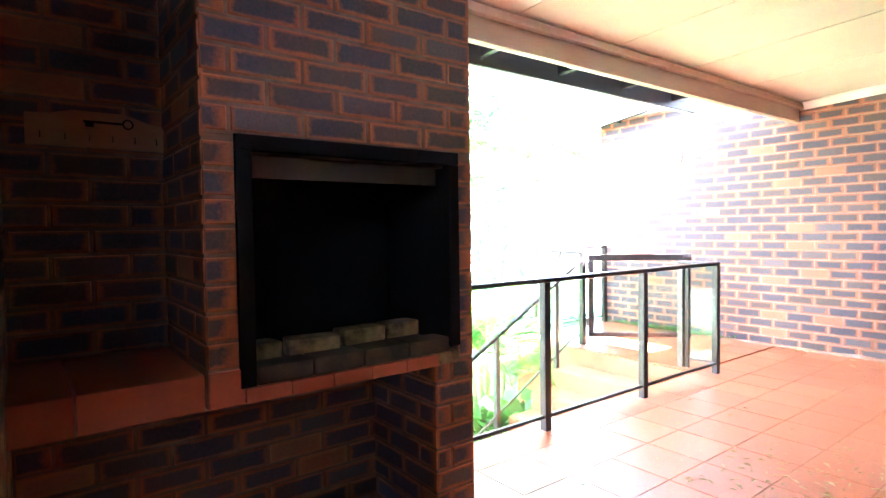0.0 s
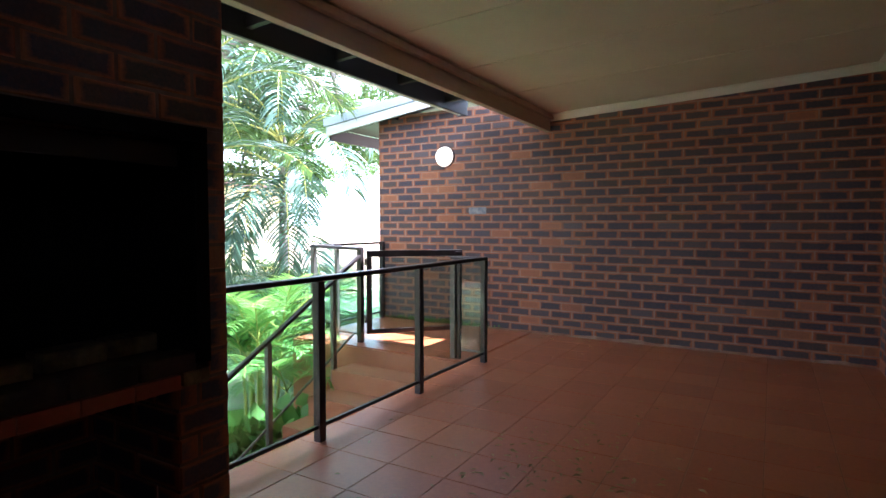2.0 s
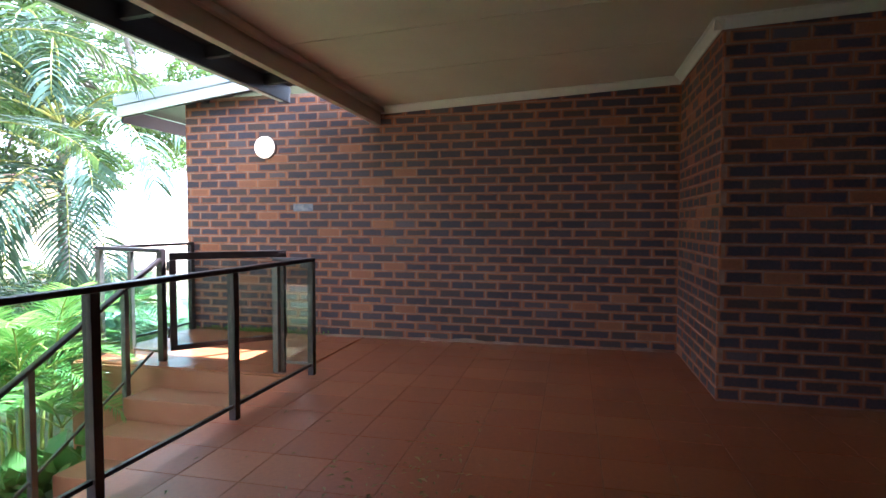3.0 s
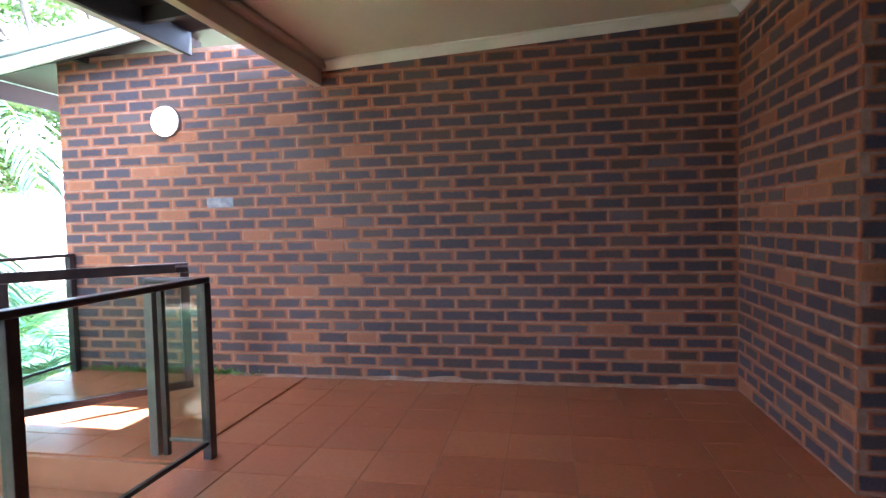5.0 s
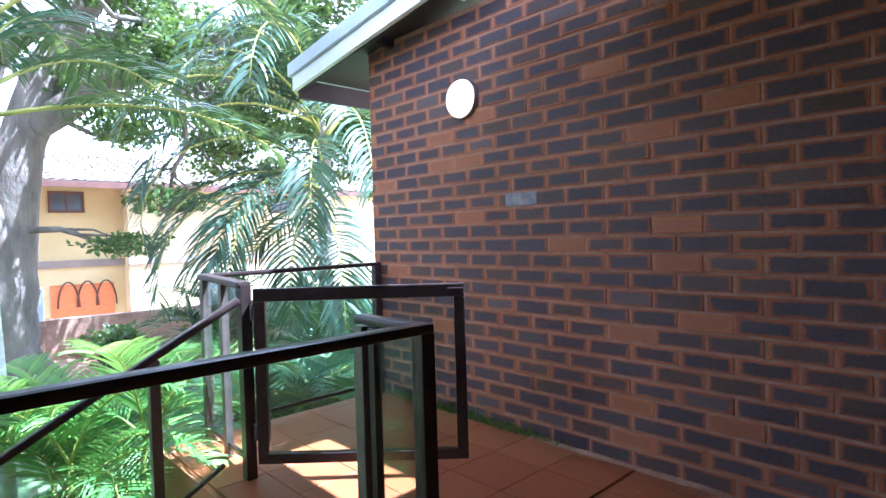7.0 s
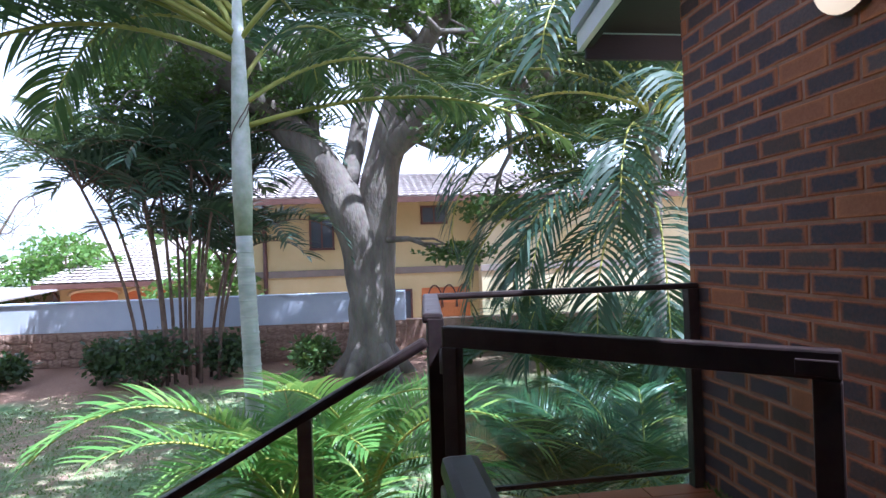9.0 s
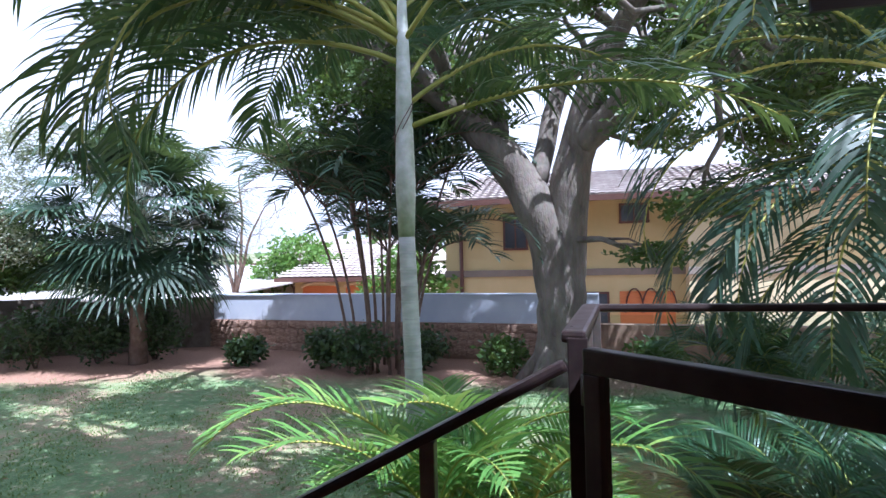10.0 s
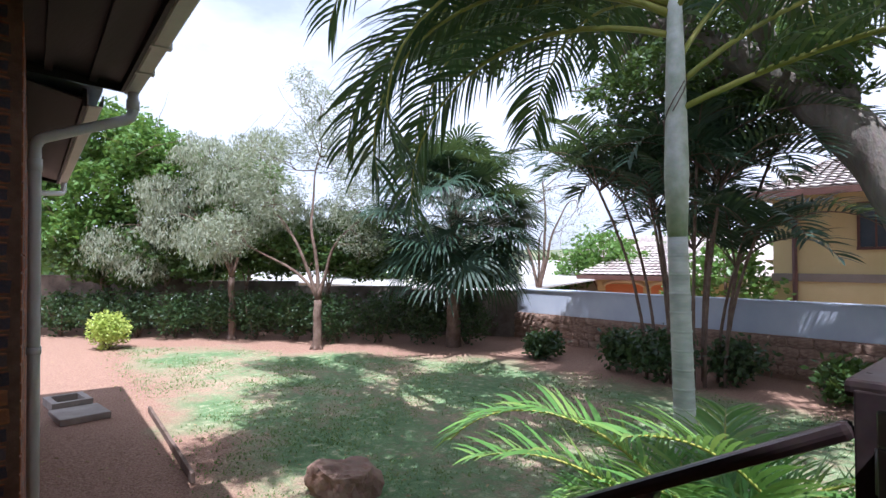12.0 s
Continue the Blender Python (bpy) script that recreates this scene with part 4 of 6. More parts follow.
def tall_palm(name, foot, trunk_top, shaft, lean, r0, r1, fronds, material, label, seed, leaf=0.4, length=1.9, pairs=34, width=0.014, rings=True):
    """A feather palm with a ringed trunk, a green crownshaft and arching fronds; fronds: rows of heading (degrees), rise, droop, length factor."""
    rng = random.Random(seed)
    foot = Vector(foot)
    palm = thing(name, foot, label, "palm tree")
    inv = Matrix.Translation(-foot)
    h = trunk_top - foot.z
    n = 26 if rings else 10
    pts = [foot + Vector((lean[0] * (i / n) ** 1.3, lean[1] * (i / n) ** 1.3, h * i / n)) for i in range(n + 1)]
    rad = [(r0 + (r1 - r0) * i / n) * (1.08 if i == 0 else 1) for i in range(n + 1)]
    bm = tube(pts, rad, 16)
    if rings:
        for i in range(2, n, 1):
            add_tube(bm, [pts[i] - Vector((0, 0, 0.006)), pts[i], pts[i] + Vector((0, 0, 0.006))], [rad[i] + 0.0005, rad[i] + 0.004, rad[i] + 0.0005], 16, False)
    bm.transform(inv)
    # unringed palm stands in shade: darker bark puts that into its colour
    part("trunk", bm, M_PALMBARK if rings else M_BARK, palm)
    top = pts[-1]
    crown = top + Vector((0, 0, shaft))
    bm = tube([top, top + Vector((0, 0, shaft * 0.2)), top + Vector((0, 0, shaft * 0.6)), crown], [r1, r1 * 1.24, r1 * 0.95, r1 * 0.5], 16)
    bm.transform(inv)
    part("crownshaft", bm, M_CROWNSHAFT if rings else M_BARK, palm)
    # dry sheath edges that wrap the crownshaft
    for k in range(3 if rings else 0):
        z0, a0 = shaft * (0.18 + 0.12 * k), k * 2.4
        bm = bmesh.new()
        rr = r1 * (1.30 - 0.10 * k)
        add_tube(bm, [top + Vector((math.cos(a0 + t * 0.5) * rr, math.sin(a0 + t * 0.5) * rr, z0 + t * 0.045)) for t in range(8)], [0.003] * 8, 5)
        bm.transform(inv)
        part("leaf_sheath", bm, M_BARK2, palm, "thin brown dry sheath edge")
    for head, rise, droop, fac, *low in fronds:
        a = radians(head)
        add_frond(palm, inv, material, M_RACHIS, base=crown - Vector((0, 0, low[0] if low else rng.uniform(0, min(shaft * 0.5, 0.4)))), out=(math.cos(a), math.sin(a)), length=length * fac, rise=rise, droop=droop,
                  leaf=leaf, pairs=pairs, rng=rng, width=width, vee=0.35, sag=0.3)
    return palm


def clump_palm(name, foot, stems, label, seed, material, height, frond_len, leaf, per=7, pairs=26, width=0.011, stemmat=None, spread=0.35, lean=0.25):
    rng = random.Random(seed)
    foot = Vector(foot)
    palm = thing(name, foot, label, "palm")
    inv = Matrix.Translation(-foot)
    for s in range(stems):
        a = math.tau * s / stems + rng.uniform(-0.3, 0.3)
        o = Vector((math.cos(a), math.sin(a), 0)) * spread * rng.uniform(0.3, 1)
        hh = height * rng.uniform(0.42, 1.05)
        pts = [foot + o * (1 + lean * hh * (i / 6) ** 2 * 2) + Vector((0, 0, hh * i / 6 - 0.03)) for i in range(7)]
        bm = tube(pts, [0.02 * max(1, height / 2.5) * (1 - 0.04 * i) for i in range(7)], 8)
        bm.transform(inv)
        part("stem", bm, stemmat or M_RACHIS, palm)
        for k in range(per):
            b = a + math.tau * k / per + rng.uniform(-0.4, 0.4)
            add_frond(palm, inv, material, M_RACHIS if stemmat is None else M_BARK2, base=pts[-1], out=(math.cos(b), math.sin(b)), length=frond_len * rng.uniform(0.75, 1.15), rise=rng.uniform(0.55, 1.25),
                      droop=rng.uniform(1.3, 2.1), leaf=leaf, pairs=pairs, rng=rng, width=width, vee=0.55, sag=0.16)
    return palm


def fan_palm(foot, trunk_h, crown_r, label, seed, fans=135):
    rng = random.Random(seed)
    foot = Vector(foot)
    palm = thing("fan_palm", foot, label, "palm tree")
    part("trunk", tube([(0, 0, -0.1), (0.02, 0, trunk_h * 0.5), (0.03, 0.02, trunk_h), (0.04, 0.02, trunk_h * 1.5)], [0.19, 0.16, 0.17, 0.1], 12), M_BARK2, palm)
    for i in range(fans):
        a = i * 2.399963 + rng.uniform(-0.2, 0.2)
        u = i / fans
        el = radians(86 - 108 * u + rng.uniform(-8, 8))
        base = Vector((0.04, 0.02, trunk_h * (1.0 + 0.28 * (1 - u)) + rng.uniform(-0.15, 0.15)))
        d = Vector((math.cos(a) * math.cos(el), math.sin(a) * math.cos(el), math.sin(el)))
        reach = crown_r * (0.45 + 0.3 * math.sin(math.pi * min(1, u + 0.15))) * rng.uniform(0.75, 1.1)
        hub = base + d * reach + Vector((0, 0, -0.1 * reach))
        side = d.cross(Vector((0, 0, 1))).normalized()
        hang = radians(rng.uniform(15, 60))
        d = (d * math.cos(hang) + side.cross(d).normalized() * -math.sin(hang)).normalized()
        side = (side + Vector([rng.uniform(-0.3, 0.3) for _ in range(3)])).normalized()
        up = side.cross(d).normalized()
        bm = bmesh.new()
        m = 22
        for k in range(m):
            th = radians(-125 + 250 * k / (m - 1))
            w = (d * math.cos(th) + side * math.sin(th) + up * 0.15).normalized()
            ln = crown_r * 0.33 * rng.uniform(0.85, 1.1)
            tip = hub + w * ln
            drop = Vector((0, 0, -ln * rng.uniform(0.15, 0.45)))
            perp = w.cross(up).normalized()
            add_strip(bm, [hub, hub + w * ln * 0.55, hub + w * ln * 0.8 + drop * 0.35, tip + drop], [0.008, 0.034, 0.02, 0], perp)
        fan = part("fan_leaf", bm, M_PALMDARK, palm)
        part("leaf_stalk", tube([base, base.lerp(hub, 0.5) + Vector((0, 0, 0.03)), hub], [0.014, 0.01, 0.008], 5), M_CROWNSHAFT, fan)
    return palm


def scatter_leaves(bm_data, centre, radii, count, size, rng, hang=0.0, narrow=0.5):
    """Small folded leaves inside a lumpy ellipsoid, thicker near its skin."""
    verts, faces = bm_data
    c = Vector(centre)
    for _ in range(count):
        d = Vector((rng.gauss(0, 1), rng.gauss(0, 1), rng.gauss(0, 1))).normalized()
        lump = 0.72 + 0.45 * noise.noise(d * 2.3 + c)
        rr = lump * rng.uniform(0.35, 1) ** 0.5
        p = c + Vector((d.x * radii[0], d.y * radii[1], d.z * radii[2])) * rr
        s = size * rng.uniform(0.6, 1.3)
        w = Vector((rng.gauss(0, 1), rng.gauss(0, 1), rng.gauss(0, 0.6) - hang * 3)).normalized()
        q = w.orthogonal().normalized()
        q = (q * math.cos(rng.uniform(0, 6.3)) + w.cross(q) * math.sin(rng.uniform(0, 6.3))).normalized() * narrow
        n = len(verts)
        verts += [p, p + w * s * 0.5 + q * s * 0.5, p + w * s, p + w * s * 0.5 - q * s * 0.5]
        faces.append((n, n + 1, n + 2, n + 3))


def limb(bm, p, q, r0, r1, rng, wob=0.08, n=6, sides=8):
    p, q = Vector(p), Vector(q)
    L = (q - p).length
    pts = [p.lerp(q, i / n) + Vector([rng.uniform(-1, 1) for _ in range(3)]) * wob * L * math.sin(math.pi * i / n) * 0.5 for i in range(n + 1)]
    add_tube(bm, pts, [r0 + (r1 - r0) * (i / n) ** 0.8 for i in range(n + 1)], sides)
    return pts


def curved_limb(bm, p, q, r0, r1, rng, n=12, sides=12):
    """A limb that leaves the fork steeply, arches over to its end and wanders a little."""
    p, q = Vector(p), Vector(q)
    L = (q - p).length
    c1 = p + Vector(((q.x - p.x) * 0.22, (q.y - p.y) * 0.22, (q.z - p.z) * 0.5))
    c2 = p + Vector(((q.x - p.x) * 0.62, (q.y - p.y) * 0.62, (q.z - p.z) * 0.92))
    c1 += Vector([rng.uniform(-1, 1) for _ in range(3)]) * 0.07 * L
    c2 += Vector([rng.uniform(-1, 1) for _ in range(3)]) * 0.09 * L
    pts = []
    for i in range(n + 1):
        t = i / n
        b = p * (1 - t) ** 3 + c1 * 3 * t * (1 - t) ** 2 + c2 * 3 * t * t * (1 - t) + q * t ** 3
        pts.append(b + Vector((noise.noise(b * 0.9), noise.noise(b * 0.9 + Vector((7, 0, 0))), noise.noise(b * 0.9 + Vector((0, 7, 0))))) * 0.05 * L * math.sin(math.pi * t))
    add_tube(bm, pts, [r0 + (r1 - r0) * (i / n) ** 0.7 for i in range(n + 1)], sides)
    return pts


def smooth_path(rows, steps):
    """Points and radii of a limb that glides through rows of x, y, z, radius."""
    pts, rad = [], []
    q = [Vector(r) for r in [rows[0], *rows, rows[-1]]]
    for i in range(1, len(q) - 2):
        for k in range(steps + (i == len(q) - 3)):
            t = k / steps
            v = 0.5 * (2 * q[i] + (q[i + 1] - q[i - 1]) * t + (2 * q[i - 1] - 5 * q[i] + 4 * q[i + 1] - q[i + 2]) * t * t + (3 * q[i] - q[i - 1] - 3 * q[i + 1] + q[i + 2]) * t ** 3)
            p = Vector(v[:3])
            pts.append(p + Vector((noise.noise(p * 1.1), noise.noise(p * 1.1 + Vector((5, 0, 0))), 0)) * 0.09)
            rad.append(v[3] * (1 + 0.14 * noise.noise(p * 2.3)))
    return pts, rad


def broad_tree(name, foot, label, fork, r0, limbs, clumps, material, bark, seed, leaf=0.11, per=900, hang=0.0, narrow=0.5, twig=True, category="tree"):
    """A tapered trunk to the fork, limbs to the given ends, twigs, and a crown of leaf clumps (centre, radii), all in metres from the foot."""
    rng = random.Random(seed)
    tree = thing(name, foot, label, category)
    bm = bmesh.new()
    limb(bm, (0, 0, -0.15), fork, r0, r0 * 0.82, rng, 0.05, 8, 14)
    for k in range(5):
        a = k * 1.26 + 0.3
        add_tube(bm, [(math.cos(a) * r0 * 1.7, math.sin(a) * r0 * 1.7, -0.08), (math.cos(a) * r0 * 0.8, math.sin(a) * r0 * 0.8, r0 * 0.7), (0, 0, r0 * 2.2)], [r0 * 0.25, r0 * 0.4, r0 * 0.3], 8)
    part("trunk", bm, bark, tree)
    ends = []
    for e in limbs:
        bm = bmesh.new()
        if isinstance(e[0], tuple):
            pts, rad = smooth_path(e, 4)
            add_tube(bm, pts, rad, 14)
            ends += pts[6:]
            part("limb", bm, bark, tree)
            continue
        pts = curved_limb(bm, fork, e, r0 * (0.62 if r0 > 0.3 else 0.5), r0 * 0.12, rng, 12)
        ends += pts[4:]
        part("limb", bm, bark, tree)
    bm = bmesh.new()
    if twig:
        for c, rad in clumps:
            c = Vector(c)
            near = min(ends, key=lambda p: (p - c).length)
            pts = limb(bm, near, c, r0 * 0.16, r0 * 0.05, rng, 0.2, 5, 6)
            for _ in range(5):
                d = Vector((rng.gauss(0, 1) * rad[0], rng.gauss(0, 1) * rad[1], rng.gauss(0, 1) * rad[2])) * 0.6
                limb(bm, pts[rng.randrange(2, 6)], c + d, r0 * 0.05 + 0.004, 0.004, rng, 0.2, 4, 5)
    tagged(part("twiggy_branchwork", bm, bark, tree), kind="stuff")
    data = ([], [])
    for c, rad in clumps:
        scatter_leaves(data, c, rad, int(per * rad[0] * rad[1] * (0.5 + rad[2])), leaf, rng, hang, narrow)
    ob = new("crown", mesh_from("crown", data[0], data[1], None, material))
    ob.parent = tree
    return tree


def shrub(name, at, radii, material, label, seed, count=900, leaf=0.09, group="", narrow=0.5, category="shrub"):
    rng = random.Random(seed)
    x, y = at
    ob = thing(name, (x, y, ground_z(x, y)), label, category, group)
    for k in range(5):
        bm = bmesh.new()
        a = k * 1.257
        limb(bm, (0, 0, -0.05), (math.cos(a) * radii[0] * 0.5, math.sin(a) * radii[1] * 0.5, radii[2] * 1.2), 0.02, 0.006, rng, 0.1, 4, 5)
        part("stem", bm, M_BARK2, ob)
    data = ([], [])
    for k in range(4):
        scatter_leaves(data, (rng.uniform(-0.3, 0.3) * radii[0], rng.uniform(-0.3, 0.3) * radii[1], radii[2] * rng.uniform(0.8, 1.1)), radii, count // 4, leaf, rng, 0, narrow)
    me = mesh_from("foliage", data[0], data[1], None, material)
    f = new("foliage", me)
    f.parent = ob
    return ob


def g(x, y, dz=0.0):
    return (x, y, ground_z(x, y) + dz)


tall_palm("feather_palm", g(3.36, 5.36), 1.32, 1.43, (-0.07, 0.04), 0.056, 0.046,
          [(205, 0.85, 2.4, 1.25), (168, 0.9, 2.3, 1.25), (180, 0.6, 2.2, 1.2), (240, 1.0, 2.6, 1.1), (198, 0.5, 2.1, 1.25, 0.3), (201, 0.55, 2.7, 1.25, 0.35), (188, 0.4, 2.4, 1.2, 0.45), (212, 0.6, 3.0, 1.15, 0.3), (175, 1.15, 2.7, 1.3), (8, 0.34, 0.95, 1.1, 0.82), (35, 0.7, 1.6, 1.05, 0.7), (60, 1.0, 2.1, 1.0, 0.6),
           (100, 1.0, 2.1, 1.0), (-20, 0.8, 1.9, 1.05), (-55, 0.95, 2.3, 1.0), (130, 0.8, 2.0, 1.0), (150, 0.6, 2.0, 1.0), (80, 0.7, 1.8, 1.0)], M_PALM,
          "slender feather palm with pale ringed trunk and arching fronds", 3, leaf=0.48, width=0.0125, pairs=44)
# trunk and shaft get dark bark in place of shade
tall_palm("feather_palm", g(7.33, 8.4), 2.1, 0.8, (0.03, 0), 0.125, 0.085,
          [(200, 0.9, 2.5, 1.1), (170, 0.7, 2.3, 1.1), (225, 0.8, 2.4, 1.2), (150, 1.0, 2.4, 1.0), (100, 1.0, 2.0, 1.0), (50, 1.0, 2.0, 1.0), (0, 0.9, 2.0, 1.0), (-60, 0.9, 2.2, 1.0), (250, 0.4, 2.0, 1.1), (190, 0.3, 1.9, 1.1),
           (210, 0.2, 2.0, 1.0, 1.0), (235, 0.6, 2.4, 1.0, 0.9), (180, 0.5, 2.5, 1.15, 0.7), (215, 1.2, 2.7, 1.1), (160, 0.3, 2.1, 1.0, 0.9), (265, 0.8, 2.4, 1.0), (195, 1.3, 2.6, 1.0), (205, 0.15, 2.0, 1.05, 0.9), (172, 0.2, 2.2, 1.1, 1.0), (228, 0.1, 1.9, 1.0, 1.1), (190, -0.3, 1.4, 0.95, 1.2), (155, 0.0, 2.0, 1.0, 1.1), (245, -0.2, 1.5, 0.9, 1.2)],
          M_PALMDARK, "feather palm with trunk colour darkened for shade and dark drooping fronds", 5, leaf=0.62, length=2.9, width=0.02, pairs=36, rings=False)
areca = clump_palm("areca_palm", g(3.73, 5.0), 9, "bright yellow-green young clump palm growing beside the steps", 9, M_ARECA, 1.25, 1.0, 0.24, 4, 32, 0.0078, None, 0.3, 0.16)
add_frond(areca, Matrix.Translation(-areca.location), M_ARECA, M_RACHIS, base=Vector((3.48, 4.9, 0.22)), out=(-0.86, -0.5), length=1.1, rise=0.95, droop=2.0, leaf=0.22, pairs=38, rng=random.Random(4), width=0.0095, vee=0.5, sag=0.16)
clump_palm("areca_palm", g(5.6, 6.1), 5, "low feathery palm clump in the shade below the landing", 12, M_PALM, 0.5, 1.25, 0.30, 6, 42, 0.0075, None, 0.35, 0.3)
clump_palm("clump_palm", g(0.5, 13.0), 15, "tall clump palm with thin dark leaning stems and dark fronds", 15, M_PALMDARK, 4.1, 2.1, 0.55, 8, 22, 0.024, M_BARK2, 0.8, 0.16)
for x, y, k in ((7.0, 7.6, 3), (8.3, 9.6, 5), (6.3, 9.4, 7)):
    clump_palm("areca_palm", g(x, y), 5, "feathery dark green palm clump beside the tall palm trunk", 50 + k, M_PALM, 0.9, 1.4, 0.36, 5, 30, 0.011, None, 0.35, 0.3)
fan_palm(g(-4.95, 12.6), 2.35, 2.75, "dark green fan palm with brown trunk and dense round crown", 21)

SHADE_LIMBS = [
    ((0.0, 0.06, 0.9, 0.24), (-0.02, 0.08, 1.7, 0.39), (-0.2, 0.05, 2.7, 0.39), (-0.7, 0.0, 3.7, 0.36), (-1.3, -0.1, 4.5, 0.31), (-2.2, -0.5, 5.3, 0.23), (-3.9, -1.4, 6.2, 0.14), (-6.0, -2.2, 6.8, 0.05)),
    ((0.03, 0.06, 0.9, 0.24), (0.06, 0.08, 1.7, 0.38), (0.14, 0.05, 2.8, 0.38), (0.28, 0.0, 3.7, 0.35), (0.5, -0.1, 4.6, 0.30), (0.9, -0.3, 5.6, 0.21), (1.8, -1.0, 6.8, 0.12), (3.2, -1.6, 7.6, 0.05)),
    ((0.3, 0.0, 4.0, 0.22), (1.5, -1.2, 4.9, 0.22), (2.7, -2.3, 5.4, 0.17), (3.8, -3.3, 6.3, 0.12), (5.2, -4.2, 7.1, 0.05)),
    ((-0.35, 0.0, 3.4, 0.18), (0.1, 0.5, 5.2, 0.17), (1.3, 0.7, 6.5, 0.12), (2.8, 1.1, 7.4, 0.05)),
    ((-1.7, -0.4, 5.2, 0.13), (-2.0, -2.0, 6.0, 0.12), (-2.4, -4.0, 7.1, 0.09), (-3.2, -6.6, 8.0, 0.04)),
    ((2.6, -2.2, 5.4, 0.11), (4.2, -2.0, 5.9, 0.09), (6.0, -1.6, 6.3, 0.04)),
    ((-0.9, -0.1, 4.4, 0.12), (-1.4, 0.9, 6.0, 0.10), (-2.8, 1.8, 7.2, 0.04))]
rng_shade = random.Random(8)
SHADE_CLUMPS = []
for _ in range(118):
    cx, cy = rng_shade.uniform(-5.2, 7.5), rng_shade.uniform(-5.2, 2.6)
    SHADE_CLUMPS.append(((cx, cy, 6.6 - 0.045 * cx * cx + rng_shade.uniform(-1.3, 0.8)), (rng_shade.uniform(0.6, 1.2), rng_shade.uniform(0.6, 1.1), rng_shade.uniform(0.22, 0.42))))
for _ in range(100):
    cx, cy = rng_shade.uniform(-7.3, 2.3), rng_shade.uniform(-9.8, -4.4)
    if cy > -9.3 - 0.62 * (cx + 3.5) and cy > -9.6:
        SHADE_CLUMPS.append(((cx, cy, rng_shade.uniform(7.6, 8.4)), (rng_shade.uniform(0.7, 1.0), rng_shade.uniform(0.6, 0.9), 0.4)))
for _ in range(26):
    SHADE_CLUMPS.append(((rng_shade.uniform(1.2, 8.5), rng_shade.uniform(-2.6, 1.2), rng_shade.uniform(3.7, 6.0)), (rng_shade.uniform(0.6, 1.1), rng_shade.uniform(0.5, 0.9), rng_shade.uniform(0.25, 0.45))))
for _ in range(9):
    SHADE_CLUMPS.append(((rng_shade.uniform(-3.5, -1.0), rng_shade.uniform(-1.5, 1.2), rng_shade.uniform(4.6, 6.2)), (0.9, 0.8, 0.35)))
broad_tree("shade_tree", g(3.95, 12.4), "spreading shade tree with thick grey forked trunk and fine leaves", (0.0, 0.1, 2.6), 0.47,
           SHADE_LIMBS, SHADE_CLUMPS + [((2.0, -1.6, 2.9), (0.9, 0.8, 0.3)), ((1.5, -1.2, 2.2), (0.9, 0.6, 0.25)), ((-3.0, -1.6, 5.0), (1.2, 1.0, 0.5)), ((3.4, -1.5, 4.6), (1.2, 1.0, 0.5)), ((5.6, -2.0, 4.4), (1.3, 1.0, 0.6)), ((-1.6, 0.4, 5.4), (1.2, 1.0, 0.5))],
           M_LEAF, M_BARK, 31, leaf=0.115, per=1250)
broad_tree("olive_tree", g(-6.9, 10.0), "small forked tree with thin grey-green feathery foliage", (0.05, 0, 1.15), 0.11,
           [(-0.9, -0.6, 3.2), (0.9, 0.6, 3.0), (-0.3, 0.3, 4.6), (-1.3, -1.0, 2.4)],
           [((-0.9, -0.6, 3.6), (1.1, 1.1, 0.9)), ((0.8, 0.6, 3.3), (1.0, 1.0, 0.8)), ((-0.3, 0.2, 4.9), (1.1, 1.1, 0.9)), ((-1.6, -1.3, 2.8), (1.0, 1.0, 0.7)), ((0.3, 0.9, 4.2), (1.0, 1.0, 0.8)), ((-0.9, -0.9, 4.5), (0.9, 0.9, 0.7)), ((0.9, 0.7, 2.5), (0.8, 0.8, 0.5)), ((-0.1, 0.2, 5.8), (0.8, 0.8, 0.7)), ((-0.5, -0.1, 6.4), (0.55, 0.55, 0.5)), ((1.1, 0.9, 4.6), (0.8, 0.8, 0.6))],
           M_GREY, M_BARK2, 33, leaf=0.08, per=1900, narrow=0.3)
broad_tree("bare_tree", g(-6.3, 18.2), "nearly bare pinkish-grey twiggy tree behind the garden wall", (0.0, 0, 2.6), 0.13,
           [(-1.2, -0.4, 5.4), (1.2, 0.4, 5.6), (0.1, 0.3, 6.6), (0.6, -0.6, 4.6)],
           [((dx * 1.3, dx * 0.4, 4.6 + 0.5 * (k % 4)), (1.1, 1.1, 0.9)) for k, dx in enumerate((-1, -0.6, -0.2, 0.2, 0.6, 1.0, 0.0, 0.5))],
           M_GREY, M_BARK2, 36, leaf=0.07, per=260, narrow=0.3)
broad_tree("weeping_tree", g(-9.6, 9.2), "weeping tree with hanging grey-green foliage", (0.0, 0, 1.6), 0.10,
           [(-1.2, -0.9, 3.6), (1.0, 0.8, 3.7), (0.0, 0.0, 4.4), (-0.3, -1.2, 3.2)],
           [((-1.3, -1.0, 3.0), (1.2, 1.2, 1.0)), ((1.0, 0.9, 3.2), (1.1, 1.1, 0.9)), ((0, 0, 4.0), (1.4, 1.4, 0.8)), ((-2.4, -2.1, 2.4), (1.0, 1.0, 0.8)), ((0.2, -0.6, 2.6), (1.1, 1.1, 0.9)), ((-1.2, -1.3, 3.8), (1.0, 1.0, 0.7)), ((1.9, 1.7, 3.0), (0.9, 0.9, 0.9)), ((-0.5, -0.4, 4.8), (1.3, 1.3, 0.7)), ((0.7, 0.5, 5.0), (1.0, 1.0, 0.6)), ((-1.9, -1.5, 1.9), (0.9, 0.9, 0.6))],
           M_GREY, M_BARK2, 35, leaf=0.11, per=2300, hang=0.8, narrow=0.22)
